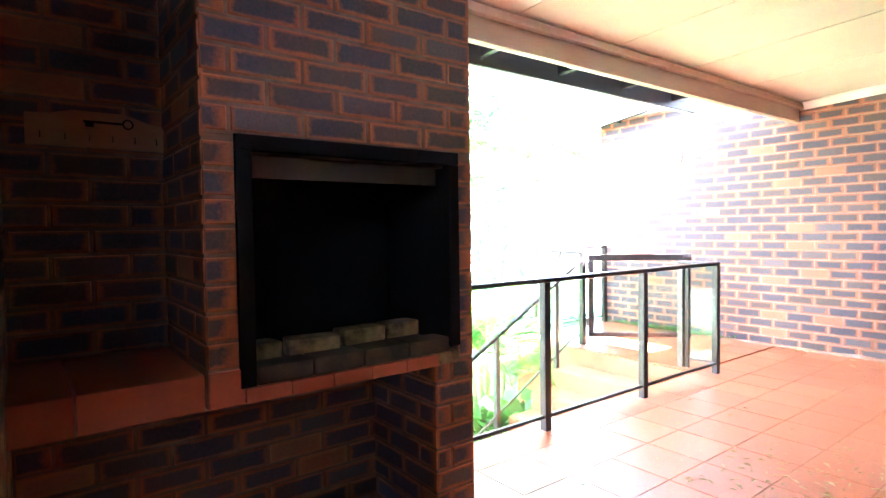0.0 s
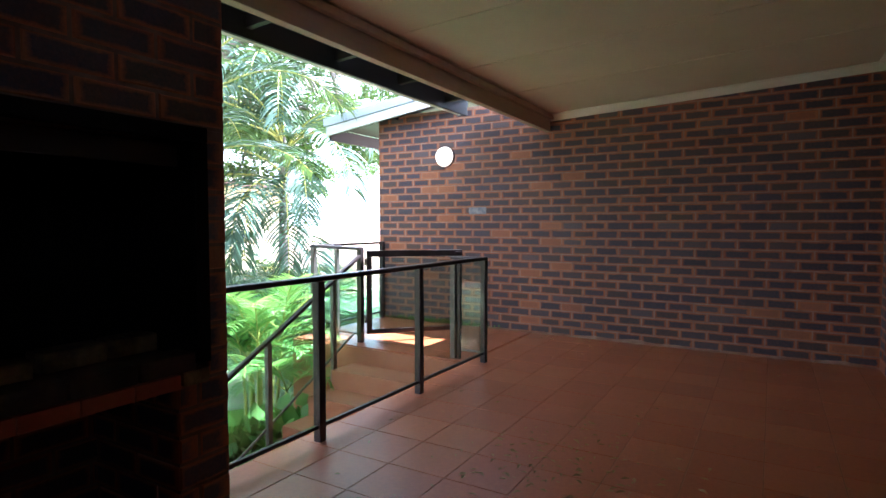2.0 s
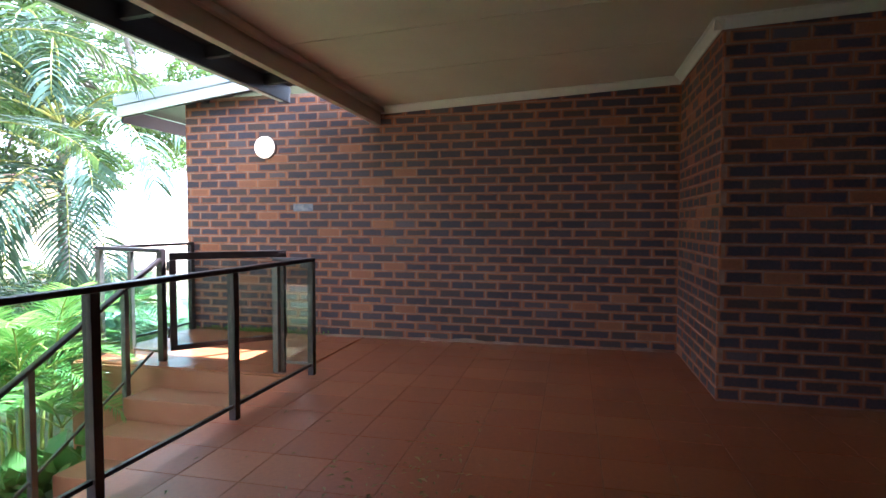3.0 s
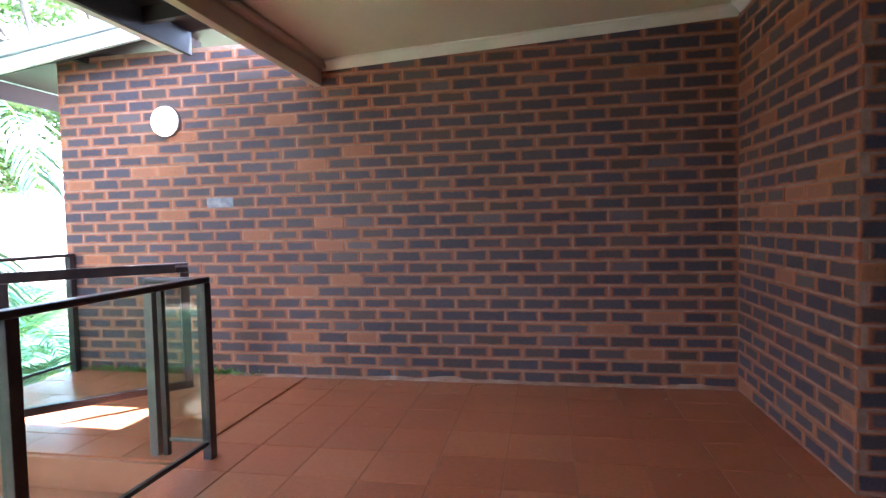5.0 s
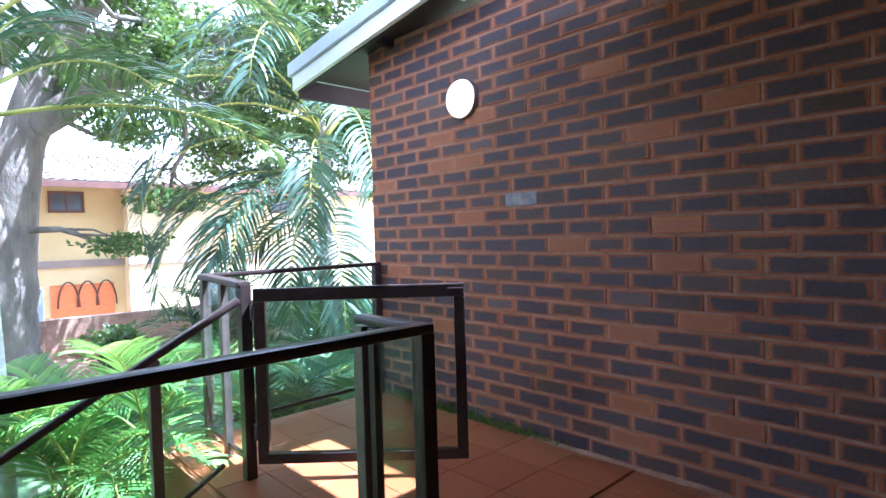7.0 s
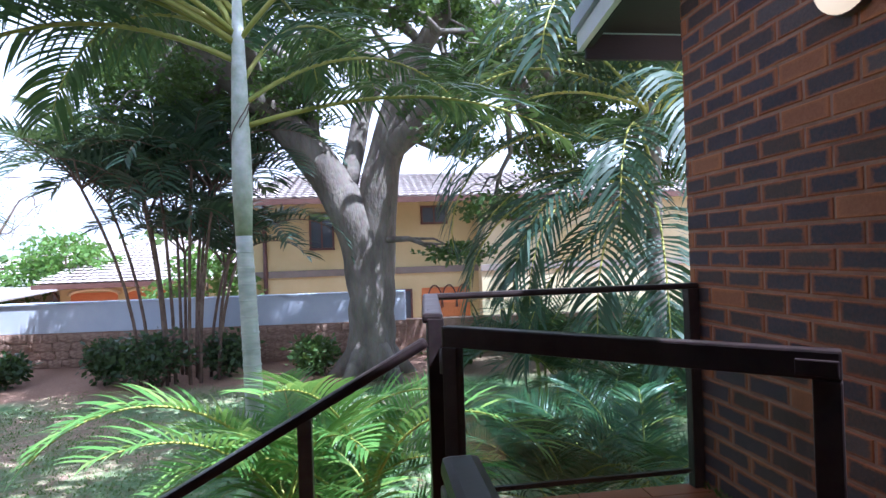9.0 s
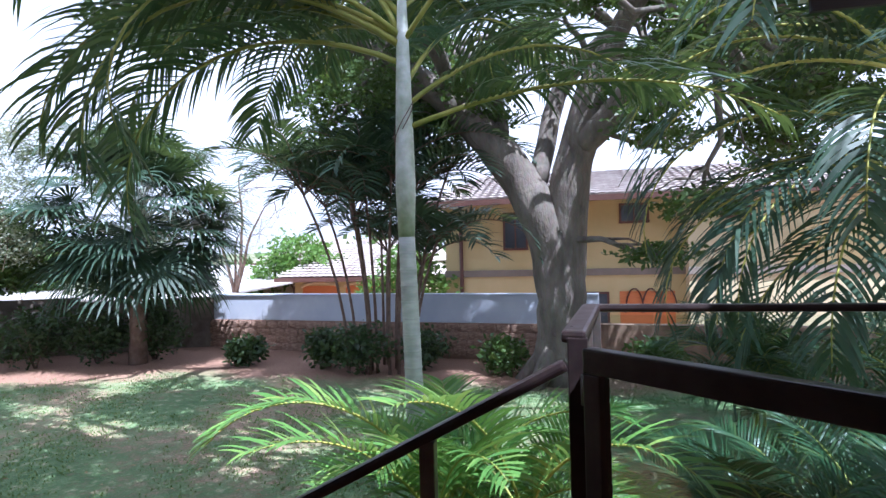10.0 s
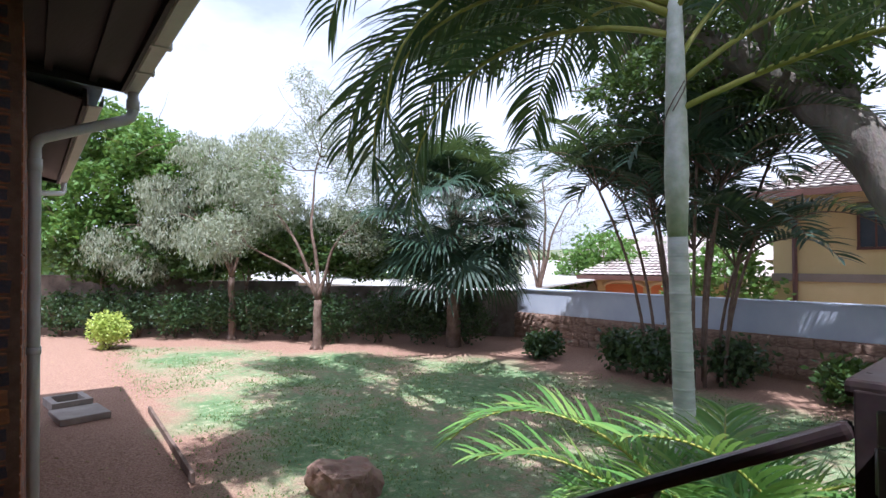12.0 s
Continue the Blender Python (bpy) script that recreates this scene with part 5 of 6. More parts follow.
broad_tree("leafy_tree", g(-13.3, 7.3), "dense bright green leafy tree behind the garden wall", (0, 0, 1.9), 0.16,
           [(-1.0, -0.8, 4.0), (1.2, 1.0, 4.0), (0, 0, 4.8)],
           [((-1.6, -1.4, 4.3), (2.0, 1.8, 1.5)), ((1.5, 1.5, 4.2), (2.0, 1.8, 1.4)), ((0, 0, 5.6), (2.0, 1.9, 1.1)), ((-0.4, -0.2, 2.9), (2.2, 1.9, 0.9)), ((2.6, 2.3, 3.2), (1.5, 1.4, 1.0)), ((-2.6, -2.2, 3.2), (1.5, 1.4, 1.0)), ((1.6, 0.6, 5.0), (1.4, 1.3, 1.0)), ((0.2, 0.2, 4.2), (2.2, 2.0, 1.4)), ((2.2, 1.9, 2.4), (1.5, 1.4, 0.8)), ((-1.4, -1.0, 2.6), (1.6, 1.4, 0.9)), ((3.2, 2.8, 4.2), (1.2, 1.2, 0.9))],
           M_LEAFBRIGHT, M_BARK2, 37, leaf=0.16, per=900)
for i, (x, y, h) in enumerate(((-11.6, 8.3, 1.9), (-10.2, 9.9, 2.0), (-7.9, 11.0, 2.0), (-12.9, 7.2, 1.7))):
    broad_tree("hedge_tree", g(x, y), "small dark green tree rising from the hedge", (0, 0, 1.3), 0.06, [(-0.4, -0.3, 2.2), (0.4, 0.4, 2.3), (0, 0, 2.6)],
               [((0, 0, h + 0.3), (1.3, 1.3, 0.8)), ((0.3, 0.4, h + 0.9), (1.1, 1.1, 0.7)), ((-0.6, -0.5, h + 0.6), (1.1, 1.1, 0.7)), ((0.7, 0.6, h), (1.0, 1.0, 0.6))], M_LEAF, M_BARK2, 40 + i, leaf=0.14, per=1500)

# hedge along the far side
hx = [(-14.4 + 0.86 * k, 5.6 + 0.68 * k) for k in range(12)]
for i, (x, y) in enumerate(hx):
    shrub("hedge_bush", (x, y), (0.8, 0.7, 0.72), M_HEDGE, "dark green hedge bush in front of the old wall", 60 + i, 2400, 0.10, "hedge bushes along the garden wall")
shrub("round_bush", (-10.05, 6.49), (0.52, 0.52, 0.47), M_LIME, "small clipped lime-green round bush on red soil", 80, 3200, 0.08)
for i, (x, y, r, m) in enumerate(((0.2, 12.6, 0.7, M_HEDGE), (-0.8, 12.9, 0.6, M_HEDGE), (1.2, 13.2, 0.6, M_HEDGE), (3.0, 12.9, 0.55, M_LEAF), (5.6, 12.9, 0.6, M_LEAF), (7.2, 12.2, 0.7, M_LEAF), (9.0, 11.5, 0.9, M_LEAF), (8.4, 9.6, 0.7, M_PALM), (-2.6, 12.9, 0.45, M_HEDGE))):
    shrub("garden_shrub", (x, y), (r, r, r * 0.75), m, "leafy dark green shrub at the foot of the boundary wall", 90 + i, 1100, 0.13)
for i, (x, y, r) in enumerate(((2.5, 4.5, 0.40), (1.9, 4.7, 0.36), (3.0, 4.4, 0.33), (3.5, 4.35, 0.3), (2.1, 4.25, 0.3))):
    shrub("bedding_plant", (x, y), (r, r, r * 0.8), M_LEAFBRIGHT, "broad-leaved garden plant beside the steps", 110 + i, 260, 0.20, narrow=0.75, category="plant")

# ---- garden and boundary walls ----


def wall_run(name, p, q, z_low, z_plinth, z_top, label):
    p, q = Vector((*p, 0)), Vector((*q, 0))
    n = 0.0
    bm = bmesh.new()
    add_bar(bm, p + Vector((0, 0, (z_low + z_plinth) / 2)), q + Vector((0, 0, (z_low + z_plinth) / 2)), 0.26, z_plinth - z_low, 0.01)
    w = structure(name, bm, M_STONE, label)
    bm = bmesh.new()
    add_bar(bm, p + Vector((0, 0, (z_top + z_plinth) / 2)), q + Vector((0, 0, (z_top + z_plinth) / 2)), 0.2, z_top - z_plinth - 0.006, 0.01)
    part("painted_panel", bm, M_WALLPAINT, w, "pale blue-white painted panel")
    part("coping", add_bar(bmesh.new(), p + Vector((0, 0, z_top + 0.02)), q + Vector((0, 0, z_top + 0.02)), 0.26, 0.045, 0.008), M_WALLPAINT, w)
    return w


wall_run("wall_boundary", (-4.85, 15.1), (4.7, 14.3), -1.9, -0.24, 0.36, "low boundary wall with stone base and painted upper part")
structure("wall_boundary_east", add_bar(bmesh.new(), (4.7, 14.3, -1.1), (16, 13.5, -1.1), 0.26, 1.75, 0.01), M_STONE, "rough red-brown stone boundary wall")


def old_wall():
    ob = None
    pts = [(-4.85, 15.1), (-7.2, 13.3), (-9.9, 11.3), (-12.6, 9.3), (-17.5, 5.6)]
    tops = [0.34, 0.46, 0.60, 0.78, 0.9]
    for k, (a, b) in enumerate(zip(pts, pts[1:])):
        bm = add_bar(bmesh.new(), (*a, (tops[k] - 1.9) / 2), (*b, (tops[k] - 1.9) / 2), 0.24, tops[k] + 1.9, 0.015)
        structure("wall_old", bm, M_OLDWALL, "old mould-stained plastered garden wall stepping along the slope")


old_wall()


def far_house():
    """Two-storey plastered house beyond the boundary wall."""
    X0, X1, Y0 = 0.36, 7.3, 19.3
    zb, ze, zband = -2.9, 2.86, 0.69
    h = thing("ochre_house", (X0, Y0, zb), "two-storey ochre plastered house with clay tile roof", "house")
    inv = Matrix.Translation((-X0, -Y0, -zb))

    def add(name, bm, material, parent=None, label=""):
        bm.transform(inv)
        return part(name, bm, material, parent or h, label)
    add("wall", box((X0, Y0, zb), (X1, Y0 + 7, ze)), M_HOUSE, None, "ochre plaster wall")
    add("wall", box((X1 + 0.002, Y0 - 0.5, zb), (X1 + 10, Y0 + 7, ze)), M_HOUSE2, None, "cream plaster wall")
    add("band", box((X0 - 0.03, Y0 - 0.06, zband - 0.1), (X1, Y0 - 0.002, zband + 0.1), 0.01), M_BAND, None, "taupe plaster band")
    add("band", box((X1 - 0.03, Y0 - 0.56, zband - 0.1), (X1 + 10, Y0 - 0.502, zband + 0.1), 0.01), M_BAND, None, "taupe plaster band")
    add("downpipe", tube([(X0 + 0.50, Y0 - 0.06, zb), (X0 + 0.50, Y0 - 0.06, ze)], [0.06, 0.06], 8), M_FRAME)
    for (x, z, w, hh) in ((2.22, 1.45, 0.62, 1.02), (5.6, 2.15, 0.7, 0.45), (4.5, -0.85, 0.65, 0.9), (8.2, 2.17, 0.62, 0.45), (11.6, 2.15, 0.7, 0.45)):
        y = Y0 if x < X1 else Y0 - 0.5
        wd = add("window", box((x - 0.07, y - 0.05, z - 0.07), (x + w + 0.07, y - 0.003, z - 0.002)), M_FRAME)
        bm = bmesh.new()
        for a, b in (((x - 0.06, z), (x, z + hh)), ((x + w, z), (x + w + 0.06, z + hh)), ((x - 0.06, z + hh + 0.001), (x + w + 0.06, z + hh + 0.06)), ((x + w / 2 - 0.02, z), (x + w / 2 + 0.02, z + hh))):
            add_box(bm, (a[0], y - 0.045, a[1]), (b[0], y - 0.003, b[1]))
        add("window_frame", bm, M_FRAME, wd)
        add("pane", box((x, y - 0.02, z), (x + w, y - 0.004, z + hh)), M_PANE, wd)
    # doorway with a curved iron grille, and an arched blind panel
    # flat panel: the porch's warm light is put into its orange colour
    dr = add("doorway", box((5.5, Y0 - 0.03, -2.3), (7.0, Y0 - 0.004, 0.12)), M_ORANGE, None, "orange-yellow panel with the porch's light put into its colour")
    bm = bmesh.new()
    for k in range(3):
        c = 5.9 + 0.45 * k
        add_tube(bm, [(c + 0.25 * math.cos(radians(a)), Y0 - 0.06, -0.5 + 0.7 * math.sin(radians(a))) for a in range(0, 181, 20)], [0.02] * 10, 6)
    add("grille", bm, M_FRAME, dr, "dark curved iron grille")
    bm = bmesh.new()
    pr = [(9.7, 0.82), (12.0, 0.82), (12.0, 1.35)] + [(10.85 + 1.15 * math.cos(radians(a)), 1.35 + 0.68 * math.sin(radians(a))) for a in range(15, 166, 15)] + [(9.7, 1.35)]
    a = [bm.verts.new((x, Y0 - 0.55, z)) for x, z in pr]
    b = [bm.verts.new((x, Y0 - 0.504, z)) for x, z in pr]
    bm.faces.new(a), bm.faces.new(b[::-1])
    for i in range(len(pr)):
        j = (i + 1) % len(pr)
        bm.faces.new((a[j], a[i], b[i], b[j]))
    add("arch_panel", bm, M_HOUSE, None, "pale arched plaster panel")
    tile_roof(h, inv, X0 - 0.5, X1 + 10.3, Y0 - 1.1, Y0 + 3.4, ze - 0.02, 1.35, M_ROOF)


def tile_roof(parent, inv, x0, x1, y0, ymid, z, rise, material, hip=1.2):
    """A hipped roof slope with rows of rounded pan tiles in real relief."""
    bm = bmesh.new()
    nrow, pitch = 13, 0.24
    for r in range(nrow):
        t0, t1 = r / nrow, (r + 1) / nrow
        xa, xb = x0 + hip * t0, x1 - hip * t0
        n = int((xb - xa) / pitch) * 4
        rows = []
        for t, lift in ((t0, 0.045), (t1, 0.0)):
            row = []
            for i in range(n + 1):
                x = xa + (xb - xa) * i / n
                row.append(bm.verts.new((x, y0 + (ymid - y0) * t, z + rise * t + lift + 0.035 * abs(math.sin(math.pi * (x - x0) / pitch)))))
            rows.append(row)
        for i in range(n):
            bm.faces.new((rows[0][i], rows[0][i + 1], rows[1][i + 1], rows[1][i]))
    v = [bm.verts.new(p) for p in ((x0, y0, z - 0.05), (x1, y0, z - 0.05), (x1 - hip, ymid, z + rise - 0.05), (x0 + hip, ymid, z + rise - 0.05), (x0, 2 * ymid - y0, z - 0.05), (x1, 2 * ymid - y0, z - 0.05))]
    for q in ((0, 3, 2, 1), (0, 4, 3), (1, 2, 5), (3, 4, 5, 2), (0, 1, 5, 4)):
        bm.faces.new([v[i] for i in q])
    bm.transform(inv)
    roof = part("roof", bm, material, parent, "sun-bleached clay pan tile roof")
    bm = box((x0, y0 - 0.03, z - 0.16), (x1, y0 - 0.002, z + 0.0), 0.004)
    bm.transform(inv)
    part("fascia", bm, M_FRAME, roof, "dark brown fascia")


far_house()


def garage():
    X0, X1, Y0, zb, ze = -6.5, -2.6, 22.5, -2.9, 0.56
    o = thing("garage", (X0, Y0, zb), "double garage with orange arched doors and a pale tile roof", "garage")
    inv = Matrix.Translation((-X0, -Y0, -zb))

    def add(name, bm, material, parent=None, label=""):
        bm.transform(inv)
        return part(name, bm, material, parent or o, label)
    add("wall", box((X0, Y0, zb), (X1, Y0 + 5, ze)), M_HOUSE, None, "ochre plaster wall")
    for x in (X0 + 0.35, X0 + 2.15):
        d = add("garage_door", box((x, Y0 - 0.02, zb), (x + 1.5, Y0 - 0.004, 0.22)), M_ORANGE, None, "orange timber garage door")
        bm = bmesh.new()
        add_tube(bm, [(x + 0.75 + 0.8 * math.cos(radians(a)), Y0 - 0.04, 0.14 + 0.2 * math.sin(radians(a))) for a in range(0, 181, 15)], [0.06] * 13, 6)
        add("arch", bm, M_HOUSE2, d, "cream plaster arch")
    tile_roof(o, inv, X0 - 0.5, X1 + 1.2, Y0 - 0.7, Y0 + 3.0, ze, 1.25, M_ROOF)


garage()

# slab added well above the ground, standing for a neighbour's pale building
structure("pale_slab", sloped_slab(-40, -6.2, 16.5, 36, 0.12, 1.0, 0.05), M_PALESLAB, "raised pale slab added for the bright band behind the garden wall")


def far_building(x, y, w, d, zb, ze, mat_wall):
    o = thing("far_house", (x, y, zb), "distant pale house with a tiled roof among trees", "house", "distant houses")
    part("wall", box((0, 0, 0), (w, d, ze - zb)), mat_wall, o)
    tile_roof(o, Matrix.Translation((-x, -y, -zb)), x - 0.5, x + w + 0.5, y - 0.6, y + d / 2, ze, 1.6, M_ROOF)
    for k in range(2):
        part("window", box((w * (0.2 + 0.4 * k), -0.05, (ze - zb) * 0.5), (w * (0.2 + 0.4 * k) + 1.2, -0.003, (ze - zb) * 0.5 + 1.0)), M_PANE, o)


far_building(-16, 36, 11, 8, -4, 1.1, M_HOUSE2)
far_building(-34, 24, 10, 8, -3, 1.0, M_HOUSE2)


for i, (x, y, h, r, m) in enumerate(((-10.5, 19.0, 3.0, 2.2, M_GREY), (-7.0, 24.0, 3.4, 1.9, M_LEAFBRIGHT), (-17.5, 20.0, 3.6, 2.6, M_LEAF), (-0.9, 19.5, 3.0, 1.4, M_LEAFBRIGHT), (-22.0, 14.0, 3.4, 2.6, M_LEAF))):
    broad_tree("far_tree", g(x, y), "leafy tree among the neighbouring gardens", (0, 0, 1.6), 0.14, [(-r * 0.5, -0.3, h), (r * 0.5, 0.3, h), (0, 0, h + 1)],
               [((0, 0, h + 0.6), (r, r, r * 0.6)), ((-r * 0.7, 0.2, h - 0.2), (r * 0.8, r * 0.8, r * 0.5)), ((r * 0.7, 0, h - 0.1), (r * 0.8, r * 0.8, r * 0.5))], m, M_BARK2, 300 + i, leaf=0.22, per=330)


def far_woods():
    rng = random.Random(77)
    data = ([], [])
    for k in range(46):
        a = radians(72 + 95 * k / 46 + rng.uniform(-1, 1))
        d = rng.uniform(38, 60)
        r = rng.uniform(2.5, 4.2)
        scatter_leaves(data, (math.cos(a) * d, math.sin(a) * d, rng.uniform(-2.5, 0.6)), (r * 1.4, r * 1.4, r), 900, 0.8, rng)
    me = mesh_from("far_woods", data[0], data[1], None, M_LEAF)
    tagged(new("far_woods", me), label="far belt of mixed green trees", category="trees", kind="stuff")
    bm = bmesh.new()
    n = 40
    ra, rb = [], []
    for i in range(n + 1):
        a = radians(60 + 130 * i / n)
        hgt = 4 + 3.5 * noise.noise(Vector((i * 0.35, 3, 0)))
        ra.append(bm.verts.new((math.cos(a) * 150, math.sin(a) * 150, -9)))
        rb.append(bm.verts.new((math.cos(a) * 185, math.sin(a) * 185, hgt)))
    for i in range(n):
        bm.faces.new((ra[i], ra[i + 1], rb[i + 1], rb[i]))
    tagged(mesh_ob("backdrop", bm, M_HILL), label="distant wooded hill", kind="structure")


far_woods()

# timber edging and a concrete drain by the wing
ed = thing("timber_edging", g(-2.75, 5.2), "weathered low timber edging board set in the soil", "edging")
bm = add_bar(bmesh.new(), (-1.5, 0.29, 0.03), (1.5, -0.29, 0.03), 0.04, 0.10, 0.006)
part("board", bm, M_BARK2, ed)
dr = thing("drain_surround", g(-5.3, 4.72), "grey concrete drain surround in the shade of the eave", "drain")
bm = bmesh.new()
for a, b in (((-0.3, -0.25, -0.05), (0.3, -0.17, 0.12)), ((-0.3, 0.17, -0.05), (0.3, 0.25, 0.12)), ((-0.3, -0.17, -0.05), (-0.22, 0.17, 0.12)), ((0.22, -0.17, -0.05), (0.3, 0.17, 0.12)), ((-0.22, -0.17, -0.05), (0.22, 0.17, 0.02))):
    add_box(bm, a, b)
part("surround", bm, M_SLAB, dr)
part("slab", box((0.32, -0.3, -0.04), (1.0, 0.3, 0.05), 0.012), M_SLAB, dr)

# garden stone beside the steps
st = thing("garden_stone", g(-0.05, 5.85), "weathered rounded red-brown garden stone on the lawn", "stone")
bm = bmesh.new()
bmesh.ops.create_icosphere(bm, subdivisions=4, radius=1)
for v in bm.verts:
    q = v.co.copy()
    v.co = Vector((max(-0.8, min(0.85, q.x)) * 0.36, max(-0.75, min(0.8, q.y)) * 0.32, min(0.62, q.z) * 0.34)) * (1 + 0.3 * noise.noise(q * 1.3) + 0.12 * noise.noise(q * 4) + 0.05 * noise.noise(q * 13)) + Vector((0, 0, 0.05))
part("body", bm, M_STONE, st)



def grass_and_litter():
    """Short lawn tufts, thin where the red soil shows, and dry leaves."""
    rng = random.Random(404)
    v, f = [], []
    for _ in range(110000):
        x, y = rng.uniform(-11, 8.5), 3.3 + 10.3 * rng.random() ** 1.2
        if x > 0.9 and y < 5.0 and x < 6 or (x < -0.6 and y < 3.6):
            continue
        if min(x * 0.618 - y * 0.786 + 12.6, 13.2 - y, y + 0.17 * x - 3.75) < 1.0 + rng.uniform(-0.3, 0.5):
            continue
        if noise.noise(Vector((x * 0.8, y * 0.8, 3))) + 0.5 * noise.noise(Vector((x * 4, y * 4, 3))) < rng.uniform(-0.25, 0.2):
            continue
        z = ground_z(x, y)
        a, h = rng.uniform(0, 6.3), rng.uniform(0.01, 0.035)
        dx, dy = math.cos(a) * 0.012, math.sin(a) * 0.012
        n = len(v)
        v += [(x - dx, y - dy, z - 0.005), (x + dx, y + dy, z - 0.005), (x + dy * 3 * rng.random(), y - dx * 3 * rng.random(), z + h)]
        f.append((n, n + 1, n + 2))
    tagged(new("grass", mesh_from("grass", v, f, None, M_GRASSBLADE)), label="short green lawn grass with bare patches", category="grass", kind="stuff")
    v, f = [], []
    for _ in range(900):
        x, y = rng.uniform(-10, 8), rng.uniform(3.6, 13)
        if x > 0.9 and y < 5.0:
            continue
        z, a, s = ground_z(x, y) + 0.012, rng.uniform(0, 6.3), rng.uniform(0.015, 0.045)
        c, d = math.cos(a) * s, math.sin(a) * s
        n = len(v)
        v += [(x - c, y - d, z), (x + d * 0.4, y - c * 0.4, z + s * 0.3), (x + c, y + d, z + 0.004), (x - d * 0.4, y + c * 0.4, z + s * 0.2)]
        f.append((n, n + 1, n + 2, n + 3))
    tagged(new("fallen_leaves", mesh_from("fallen_leaves", v, f, None, M_DRYLEAF)), label="dry brown fallen leaves on the ground", category="leaves", kind="stuff")
    v, f = [], []
    for _ in range(420):
        k = rng.random()
        if k < 0.55:
            x, y = rng.gauss(2.35, 0.35), rng.gauss(1.25, 0.28)
        elif k < 0.75:
            x, y = rng.uniform(0.5, 5.4), rng.uniform(-0.3, 2.4)
        else:
            x, y = 5.55 - abs(rng.gauss(0, 0.1)), rng.uniform(0, 4.6)
        z, a, s = 0.004, rng.uniform(0, 6.3), rng.uniform(0.007, 0.028)
        c, d = math.cos(a) * s, math.sin(a) * s
        n = len(v)
        v += [(x - c, y - d, z), (x + d * 0.35, y - c * 0.35, z + s * 0.35), (x + c, y + d, z + 0.003), (x - d * 0.35, y + c * 0.35, z + s * 0.25)]
        f.append((n, n + 1, n + 2, n + 3))
    for i in range(1, 6):
        for _ in range(60):
            x, y, z = SX - RUN * (i - rng.random() ** 2 * 0.9) , rng.uniform(SY0 + 0.05, SY1 - 0.05), -RISE * i + 0.004
            a, s = rng.uniform(0, 6.3), rng.uniform(0.006, 0.02)
            c, d = math.cos(a) * s, math.sin(a) * s
            n = len(v)
            v += [(x - c, y - d, z), (x + d * 0.4, y - c * 0.4, z + s * 0.3), (x + c, y + d, z + 0.003), (x - d * 0.4, y + c * 0.4, z + s * 0.2)]
            f.append((n, n + 1, n + 2, n + 3))
    tagged(new("leaf_litter", mesh_from("leaf_litter", v, f, None, M_DRYLEAF)), label="scraps of dry leaves on the terracotta tiles", category="leaf litter", kind="stuff")
    # weeds and moss at the foot of the wall
    v, f = [], []
    for _ in range(1500):
        y = rng.triangular(3.0, 4.7, 3.9)
        x, z = XA - 0.012 - abs(rng.gauss(0, 0.02)), 0.002
        a, s = rng.uniform(0, 6.3), rng.uniform(0.008, 0.022)
        c, d, h = math.cos(a) * s, math.sin(a) * s, abs(rng.gauss(0, 0.025)) + 0.005
        n = len(v)
        v += [(x, y, z + h * 0.3), (x + min(c, 0), y + d, z + h), (x - abs(d) * 0.5, y + c * 0.5, z + h * 0.8)]
        f.append((n, n + 1, n + 2))
    tagged(new("wall_weeds", mesh_from("wall_weeds", v, f, None, M_LEAFBRIGHT)), label="small green weeds growing along the wall foot", category="weeds", kind="stuff")


grass_and_litter()


def base_fillet():
    """A rough smear of mortar where the long brick wall meets the tiles."""
    rng = random.Random(12)
    bm = bmesh.new()
    n = 150
    rows = []
    for i in range(n + 1):
        y = -0.48 + (3.9 + 0.48) * i / n
        w = 0.012 + 0.03 * abs(noise.noise(Vector((y * 3, 1, 0)))) + rng.uniform(0, 0.008)
        h = 0.01 + 0.035 * abs(noise.noise(Vector((y * 2.3, 8, 0)))) + rng.uniform(0, 0.006)
        rows.append([bm.verts.new((XA - 0.003, y, h)), bm.verts.new((XA - 0.012 - w * 0.35, y, h * 0.55)), bm.verts.new((XA - 0.008 - w, y, 0.001))])
    for a, b in zip(rows, rows[1:]):
        for k in range(2):
            bm.faces.new((a[k], a[k + 1], b[k + 1], b[k]))
    structure("mortar_fillet", bm, M_MORTAR, "rough grey mortar smear along the wall foot")


base_fillet()

# ---- pieces: tiles and bricks ----
T = 0.333


def add_tile_obj(parent, x0, y0, x1, y1, z, cache={}):
    key = (round(x1 - x0, 3), round(y1 - y0, 3))
    if key not in cache:
        bm = box((0, 0, -0.012), (x1 - x0, y1 - y0, 0))
        top = [e for e in bm.edges if all(v.co.z > -0.001 for v in e.verts)]
        bmesh.ops.bevel(bm, geom=top, offset=0.0015, segments=1, affect="EDGES")
        me = bpy.data.meshes.new("tile")
        bm.to_mesh(me)
        bm.free()
        me.materials.append(M_TILE)
        cache[key] = me
    ob = new("tile", cache[key])
    ob.parent = parent
    ob.location = (x0, y0, z + random.uniform(-0.0007, 0.0007))


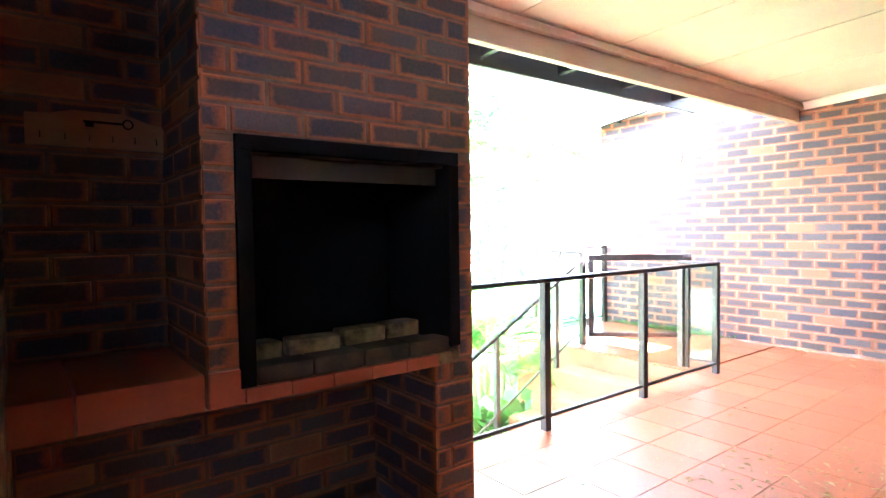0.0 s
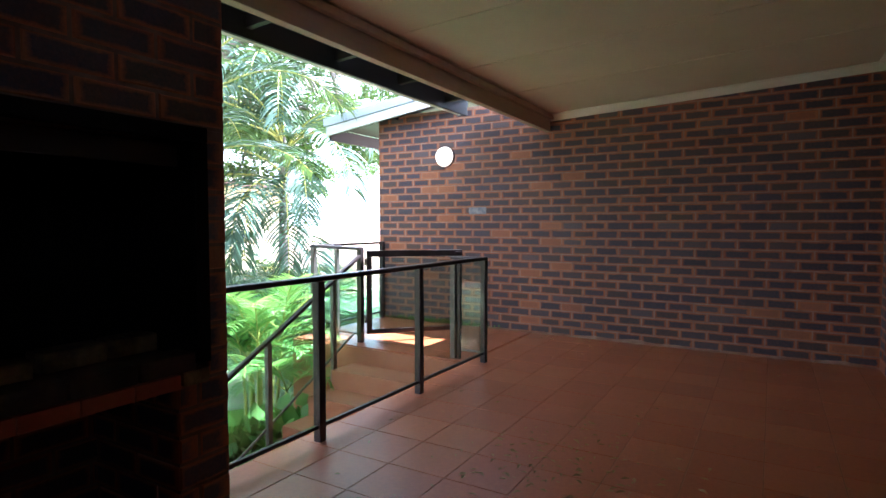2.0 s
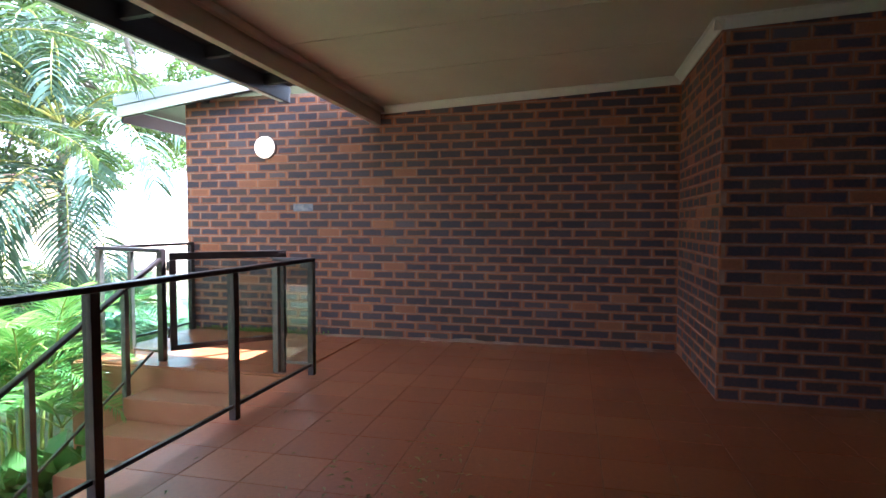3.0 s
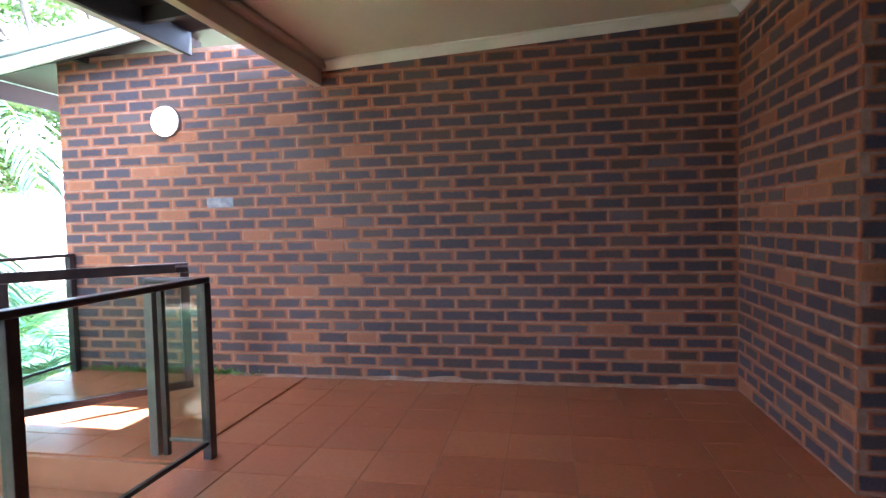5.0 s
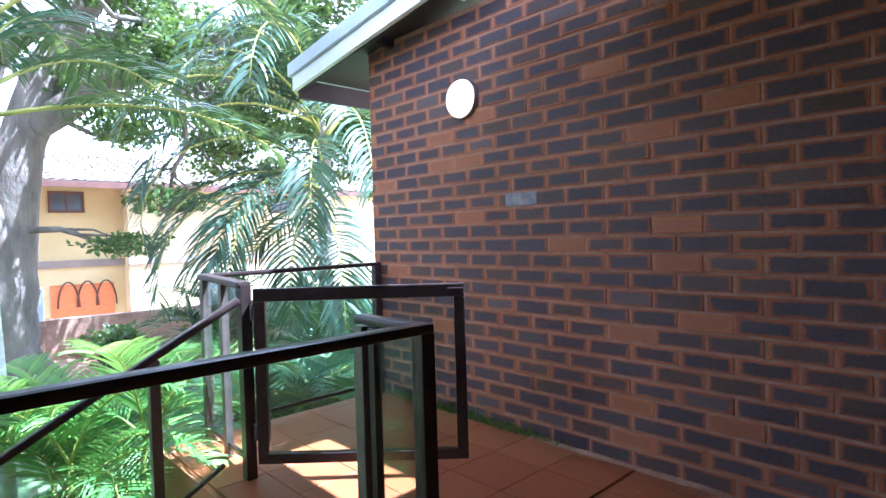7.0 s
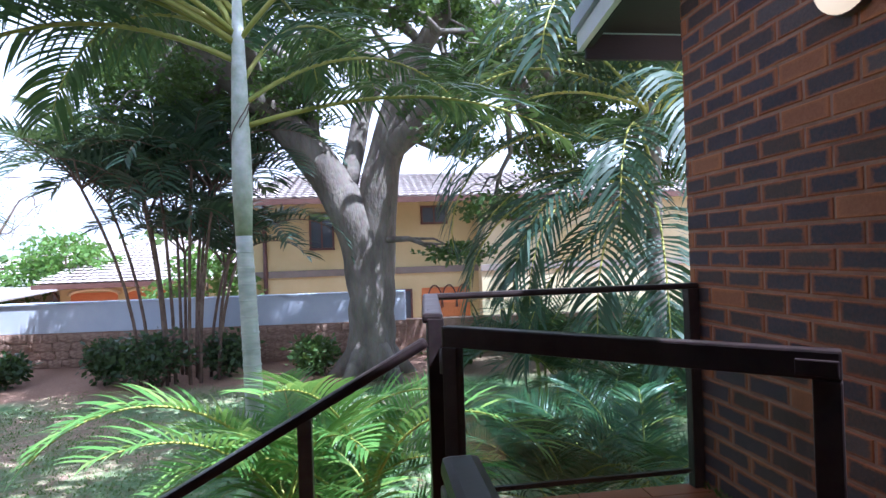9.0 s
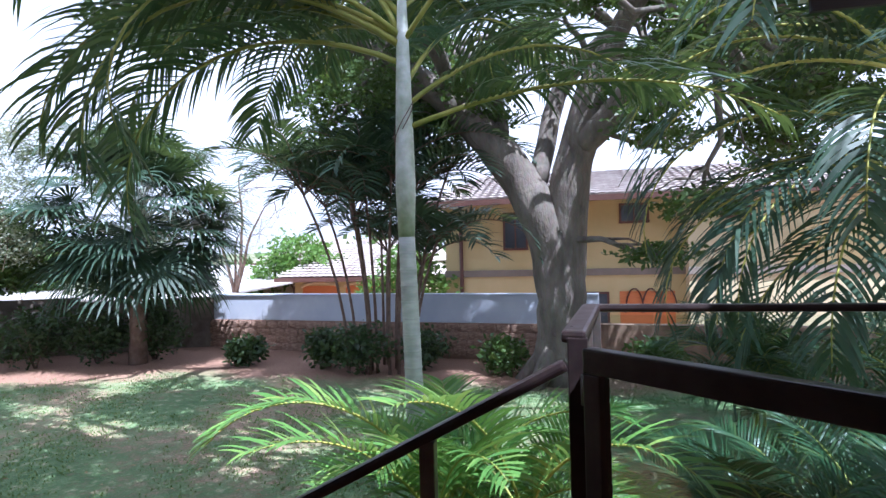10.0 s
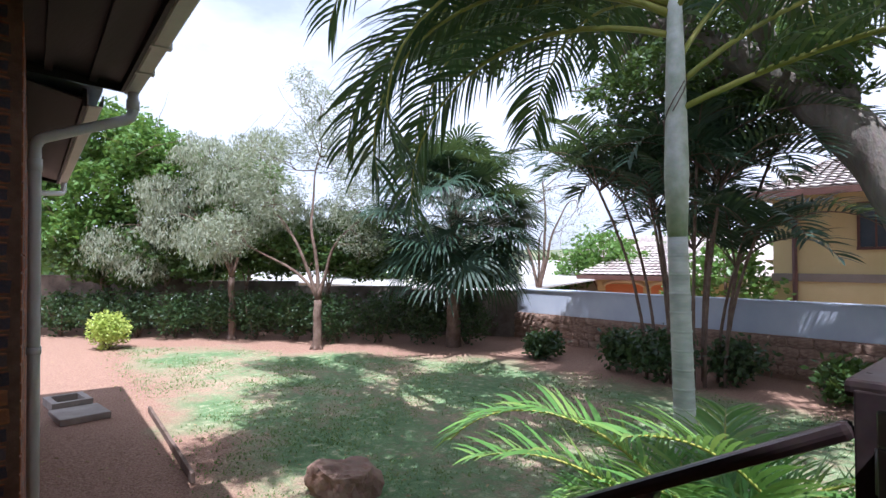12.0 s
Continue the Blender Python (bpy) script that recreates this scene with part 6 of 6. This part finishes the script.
def lay_tiles(parent, x0, y0, x1, y1, z, ox, oy, gap=0.005, limit=None):
    cells = []
    nx0, nx1 = math.floor((x0 - ox) / T), math.ceil((x1 - ox) / T)
    ny0, ny1 = math.floor((y0 - oy) / T), math.ceil((y1 - oy) / T)
    for i in range(nx0, nx1):
        for j in range(ny0, ny1):
            a, b = max(ox + i * T + gap / 2, x0), max(oy + j * T + gap / 2, y0)
            c, d = min(ox + (i + 1) * T - gap / 2, x1), min(oy + (j + 1) * T - gap / 2, y1)
            if c - a > 0.02 and d - b > 0.02:
                cells.append((a, b, c, d))
    cells.sort(key=lambda q: -q[1])
    rest = bmesh.new()
    n = 0
    for a, b, c, d in cells:
        if limit is None or n < limit:
            add_tile_obj(parent, a, b, c, d, z)
            n += 1
        else:
            vs = [rest.verts.new(p) for p in ((a, b, z), (c, b, z), (c, d, z), (a, d, z))]
            rest.faces.new(vs)
    if len(rest.faces):
        ob = part("tiles", rest, M_TILE, parent)
        tagged(ob, kind="stuff")
    else:
        rest.free()


lay_tiles(floor, -1.79, -2.59, XA - 0.004, 2.615, 0.0, 1.62, 1.985, limit=295)
lay_tiles(landing, 4.03, 2.63, XA - 0.004, 4.755, 0.0, 1.62, 1.985)

brick_face(wall_a, (XA - 0.0, -0.5, 0), (0, 1, 0), 5.29, 0.005, 2.60, 300, near=(XA, 3.6, 1.2))
pale = new("brick", single_brick(BL, 1).copy())
pale.data.materials.clear()
pale.data.materials.append(M_PALEBRICK)
pale.parent = wall_a
tagged(pale, label="brick with a pale spalled face")
pale.matrix_basis = Matrix.Translation((XA - 0.0035, 3.22, 15 * COURSE + 0.011)) @ Matrix.Rotation(radians(90), 4, "Z")
brick_face(wall_wing, tuple(wing_at(5.93, 0.0)), tuple(-WING_U), 5.92, -1.07, 2.45, 0)
brick_face(wall_pier, (4.12, -0.502, 0), (1, 0, 0), 1.48, 0.005, 2.60, 150, near=(4.12, -0.5, 1.2))
brick_face(wall_pier, (4.12, -2.6, 0), (0, 1, 0), 2.095, 0.005, 2.60, 60, near=(4.12, -0.5, 1.2))


def jamb(parent, x0, x1, y, z0, z1):
    """A narrow pier face of half and quarter bricks between two edges."""
    brick_face(parent, (x1, y, 0), (-1, 0, 0), x1 - x0, z0, z1, 60, near=(x0, y, 1.2), shift=0.0)


def front_faces():
    y = YB + 0.01
    brick_face(braai_bricks, (FX1 - 0.01, y, 0), (-1, 0, 0), FX1 - 0.01 - FX0, OZ1 + 0.006, 2.62, 80, near=(0.4, y, 1.5))
    jamb(braai_bricks, OX1 + 0.006, FX1 - 0.01, y, 0.715, OZ1 + 0.01)
    jamb(braai_bricks, 0.765, FX1 - 0.01, y, 0.0, 0.70)
    jamb(braai_bricks, FX0, OX0 - 0.006, y, 0.815, OZ1 + 0.01)
    brick_face(braai_bricks, (FX1 - 0.01, YO, 0), (0, -1, 0), YO - y, -1.0, 2.6, 0, shift=0.12)
    brick_face(braai_bricks, (0.86, 2.452, 0), (-1, 0, 0), 1.44, 0.0, 0.69, 60, near=(0.2, y, 1.0))
    brick_face(braai_bricks, (0.765, y, 0), (0, 1, 0), 0.50, 0.0, 0.70, 20, near=(0.4, y, 1.0))
    brick_face(braai_bricks, (FX0 - 0.002, 2.505, 0), (-1, 0, 0), 0.5, 0.815, 2.6, 60, near=(-0.3, 2.5, 1.4))
    brick_face(braai_bricks, (-0.592, 2.5, 0), (0, -1, 0), 1.25, 0.0, 2.6, 90, near=(-0.59, 1.9, 1.3))
    brick_face(braai_bricks, (FX0 - 0.0, 1.95, 0), (0, 1, 0), 0.55, 0.815, 2.6, 40, near=(-0.1, 2.0, 1.3))


braai_bricks = new("brickwork")
braai_bricks.parent = braai
braai_bricks.matrix_basis = Matrix.Translation((-0.2, -2.4, 0))
front_faces()
# bricks of the fireplace and its mortar move as one


def foot_stones():
    """Rough dressed stones in the foot of the boundary wall, in uneven courses."""
    rng = random.Random(515)
    wall = bpy.data.objects["wall_boundary"]
    p, q = Vector((-4.85, 15.1, 0)), Vector((4.7, 14.3, 0))
    d = (q - p).normalized()
    out = Vector((d.y, -d.x, 0))
    shapes = []
    for k in range(6):
        bm = bmesh.new()
        add_box(bm, (-0.5, -0.5, -0.5), (0.5, 0.5, 0.5))
        bmesh.ops.subdivide_edges(bm, edges=bm.edges[:], cuts=1, use_grid_fill=True)
        for v in bm.verts:
            c = v.co
            v.co = c * (1 - 0.16 * (c.length_squared > 0.6)) + Vector([rng.uniform(-0.05, 0.05) for _ in range(3)])
        me = bpy.data.meshes.new("stone")
        bm.to_mesh(me)
        bm.free()
        me.materials.append(M_WALLSTONE)
        shapes.append(me)
    for r in range(4):
        s0 = -0.1 * (r % 2)
        while s0 < (q - p).length - 0.3:
            w = rng.uniform(0.26, 0.48)
            at = p + d * (s0 + w / 2) + out * 0.13
            ob = new("stone", shapes[rng.randrange(6)])
            ob.parent = wall
            ob.matrix_basis = Matrix.Translation(at + Vector((0, 0, -0.34 - 0.175 * r))) @ Matrix.Rotation(math.atan2(d.y, d.x), 4, "Z") @ Matrix.Diagonal((w * 0.97, 0.07, 0.165, 1))
            s0 += w + 0.012


foot_stones()
